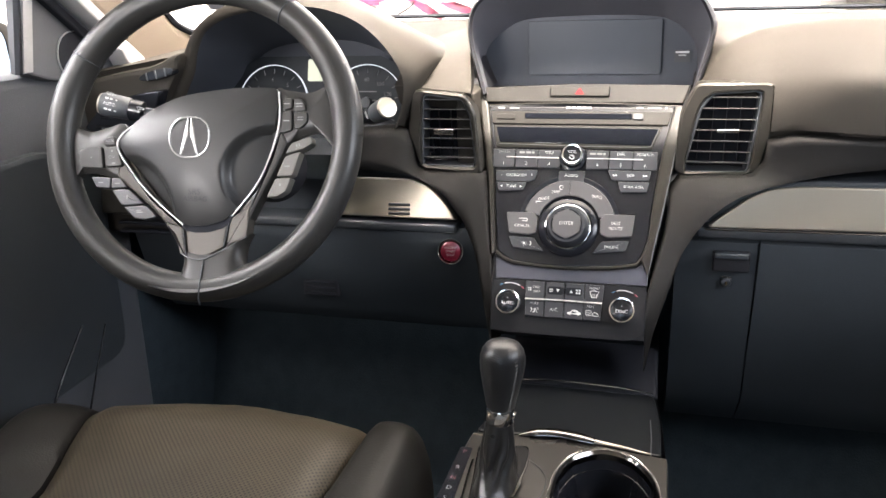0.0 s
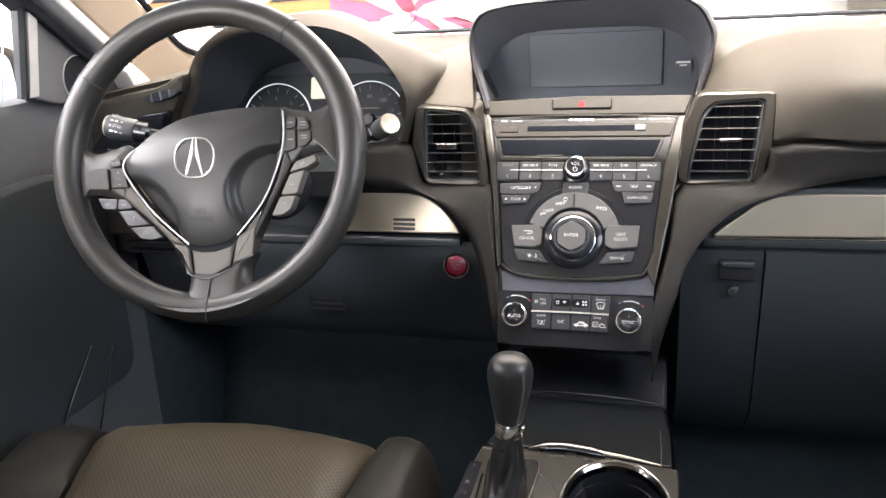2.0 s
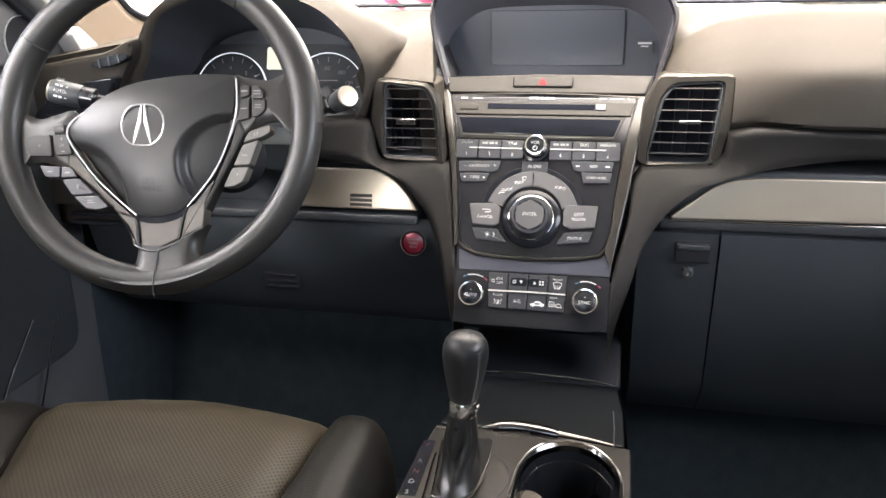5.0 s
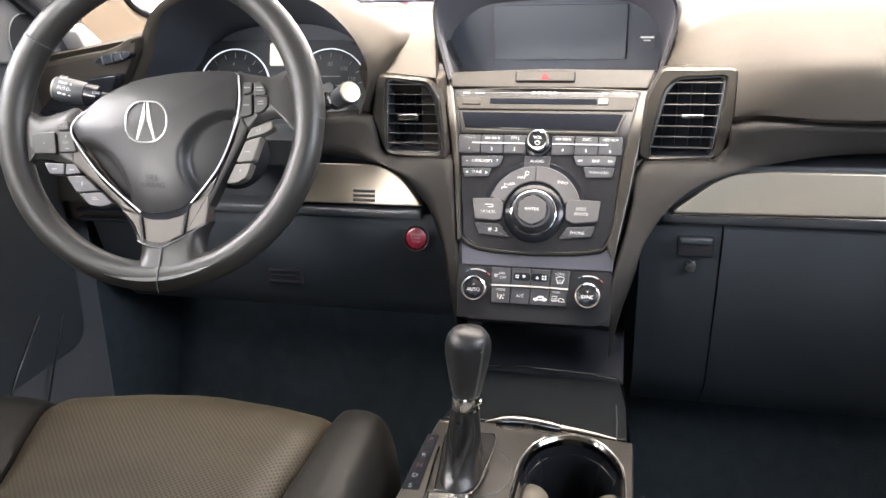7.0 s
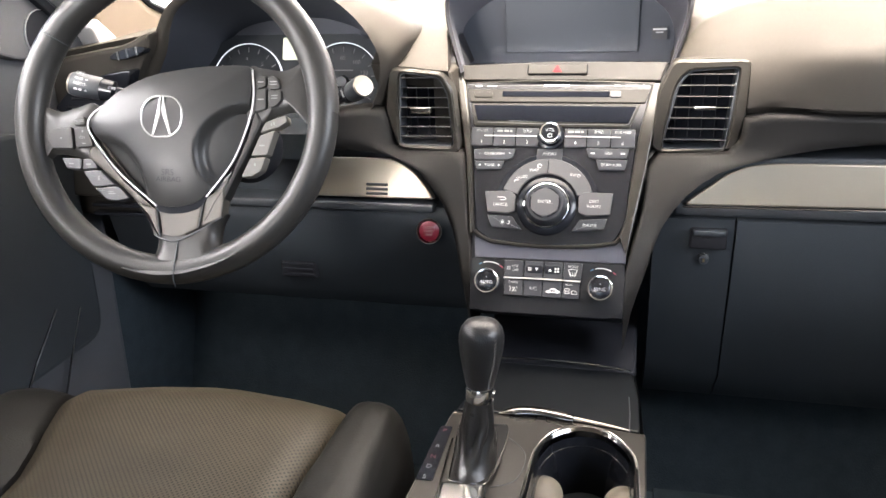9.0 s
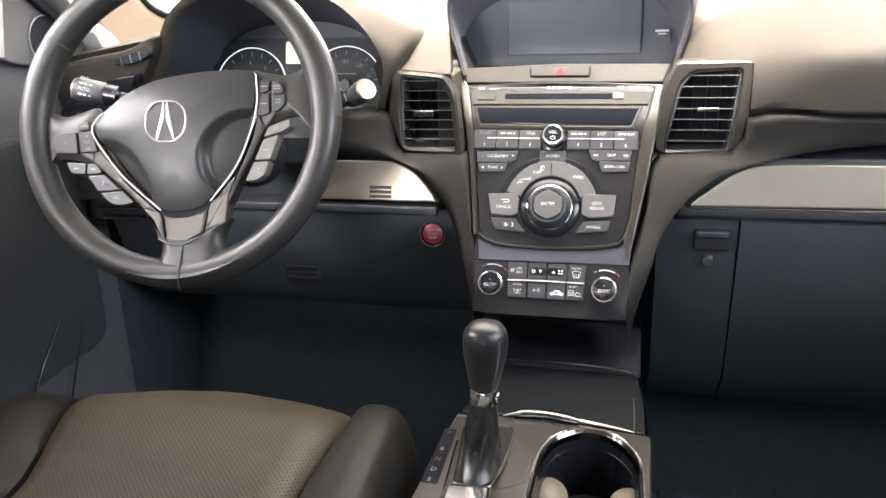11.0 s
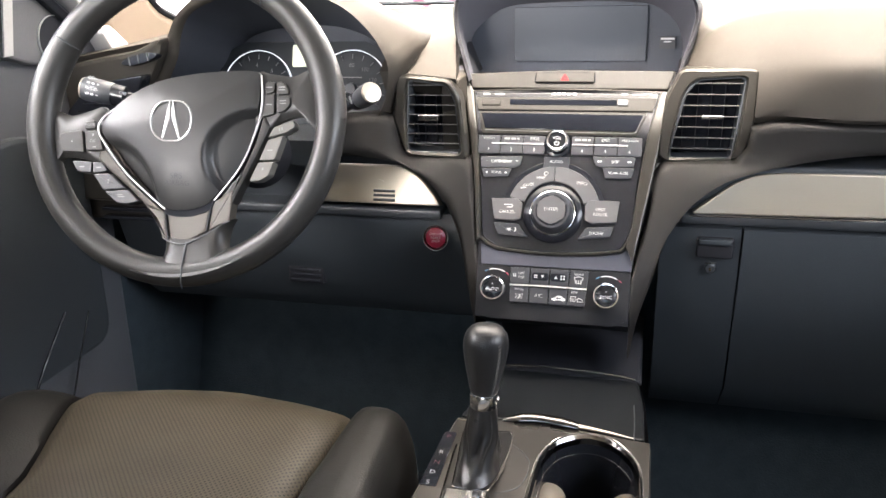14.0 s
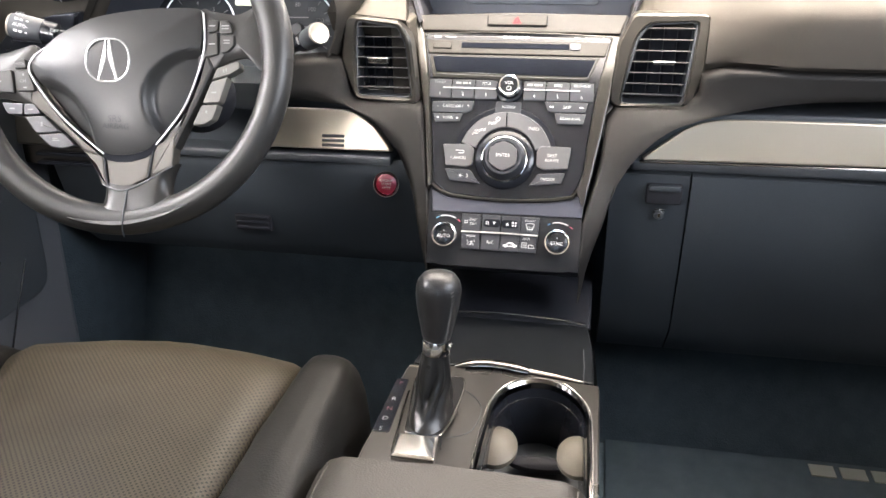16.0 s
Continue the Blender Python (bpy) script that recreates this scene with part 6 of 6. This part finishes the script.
bars("badge_block", [(0.085, 0.141, 0.126, 0.171), (0.136, 0.141, 0.178, 0.170), (0.188, 0.141, 0.228, 0.170)], 0.007, MAT_BADGE, mat_ob, "pale raised blocks", 0.002)
# ---- driver door, window and pillar ----
door = thing("door_1", pose(0, 0, 0), "dark driver door with its window closed", "door", "", "structure")


def yz(pts, x0, x1, mat, name, parent, bevel=0.003, label=""):
    """A slab over an outline in y and z between two x, its rounded face at x1."""
    ob = part(name, slab(pts, x0, x1, bevel), mat, parent, label)
    ob.matrix_local = Matrix(((0, 0, 1, 0), (1, 0, 0, 0), (0, 1, 0, 0), (0, 0, 0, 1)))
    return ob


yz(rounded([(0.18, 0.05), (1.02, 0.05), (1.06, 0.60), (1.05, 0.845), (0.95, 0.866), (0.60, 0.880), (0.18, 0.885)], 0.02), -0.80, -0.735, DOOR_GREY, "panel", door, 0.015)
yz(rounded([(0.30, 0.42), (0.98, 0.40), (1.00, 0.70), (0.90, 0.765), (0.30, 0.76)], 0.04), -0.745, -0.722, DASH_LOW, "inset", door, 0.008, "dark inset panel")
part("pocket_edge", tube(spline([(-0.722, 0.885, 0.49), (-0.720, 0.85, 0.46), (-0.719, 0.815, 0.428), (-0.722, 0.78, 0.38)], 4), 0.0022, 6), PANEL, door)
part("door_edge", tube([(-0.722, 0.935, 0.47), (-0.722, 0.90, 0.415), (-0.722, 0.865, 0.355)], 0.0016, 6), PANEL, door)
sail = yz([(0.885, 0.872), (0.912, 1.00), (0.90, 1.03), (1.055, 0.905), (1.10, 0.86), (1.02, 0.84), (0.93, 0.855)], -0.745, -0.722, DOOR_GREY, "sail_panel", door, 0.004, "black triangular corner panel")
yz([(0.880, 0.872), (0.898, 0.872), (0.930, 0.985), (0.912, 0.985)], -0.728, -0.718, ALU, "window_channel", door, 0.002, "grey window channel")
yz([(0.872, 0.872), (0.877, 0.872), (0.908, 0.99), (0.903, 0.99)], -0.726, -0.717, RUBBER, "window_seal", door, 0.001)
tw = part("tweeter_ring", lathe([(0.0345, 0), (0.0345, 0.002), (0.0350, 0.0026), (0.0356, 0.002), (0.0356, 0)], 48), BRIGHT, door, "thin bright ring round the tweeter")
tw.matrix_local = pose(-0.722, 0.988, 0.882, 0, 90, 0)
tg = part("tweeter_grille", lathe([(0, 0.002), (0.0340, 0.002)], 40), RUBBER, door)
tg.matrix_local = pose(-0.722, 0.988, 0.882, 0, 90, 0)
pane = yz([(0.18, 0.86), (0.885, 0.86), (0.93, 1.0), (0.72, 1.24), (0.30, 1.34), (0.18, 1.34)], -0.776, -0.772, GLASS, "pane", door, 0.0)
pane.visible_shadow = False
yz([(1.030, 0.905), (0.90, 1.015), (0.60, 1.255), (0.56, 1.255), (0.88, 1.01), (1.02, 0.895)], -0.745, -0.712, RUBBER, "door_seal", door, 0.004)

pil = thing("pillar_left", pose(0, 0, 0), "beige trimmed windscreen pillar beside the driver", "pillar", "", "structure")
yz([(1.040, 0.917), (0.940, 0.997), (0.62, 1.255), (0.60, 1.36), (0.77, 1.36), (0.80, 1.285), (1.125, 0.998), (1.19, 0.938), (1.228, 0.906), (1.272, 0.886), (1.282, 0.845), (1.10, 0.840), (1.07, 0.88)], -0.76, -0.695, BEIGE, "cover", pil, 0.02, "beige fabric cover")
yz([(1.045, 0.905), (0.935, 0.995), (0.60, 1.262), (0.63, 1.262), (0.955, 1.003), (1.056, 0.918)], -0.76, -0.690, ALU, "pale_seal", pil, 0.004, "pale seal along the pillar")
yz(rounded([(1.075, 0.85), (1.055, 0.885), (1.075, 0.895), (1.115, 0.862), (1.11, 0.845)], 0.006), -0.74, -0.690, ALU, "foot_cap", pil, 0.004, "pale grey cap at the pillar foot")
part("black_band", tube(spline([(-0.70, 1.31, 0.876), (-0.70, 1.268, 0.888), (-0.70, 1.226, 0.906), (-0.70, 1.192, 0.937), (-0.70, 1.13, 0.996), (-0.70, 0.86, 1.245)], 4), 0.006, 6), RUBBER, pil)
pil = thing("pillar_front_right", pose(0, 0, 0), "beige trimmed windscreen pillar beside the passenger", "pillar", "", "structure")
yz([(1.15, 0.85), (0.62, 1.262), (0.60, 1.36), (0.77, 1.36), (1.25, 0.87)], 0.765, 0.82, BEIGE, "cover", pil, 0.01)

mir = thing("door_mirror", pose(-1.03, 1.10, 0.87), "dark door mirror seen through the side window", "mirror")
bm = dome(resample(rounded(box2(-0.09, -0.055, 0.09, 0.055), 0.03), 48), 0, 0.05, 7)
hs = part("housing", bm, CAR_DARK, mir, "dark housing")
hs.matrix_local = pose(0, 0.02, 0, -90, 0, 0)
gl = part("mirror_glass", slab(rounded(box2(-0.08, -0.047, 0.08, 0.047), 0.025), 0, 0.003), MIRROR, mir)
gl.matrix_local = pose(0, -0.004, 0, 90, 0, 10)
part("foot", tube([(0.08, 0.02, -0.03), (0.14, 0.0, -0.045), (0.19, -0.03, -0.05)], 0.015, 8), CAR_DARK, mir)
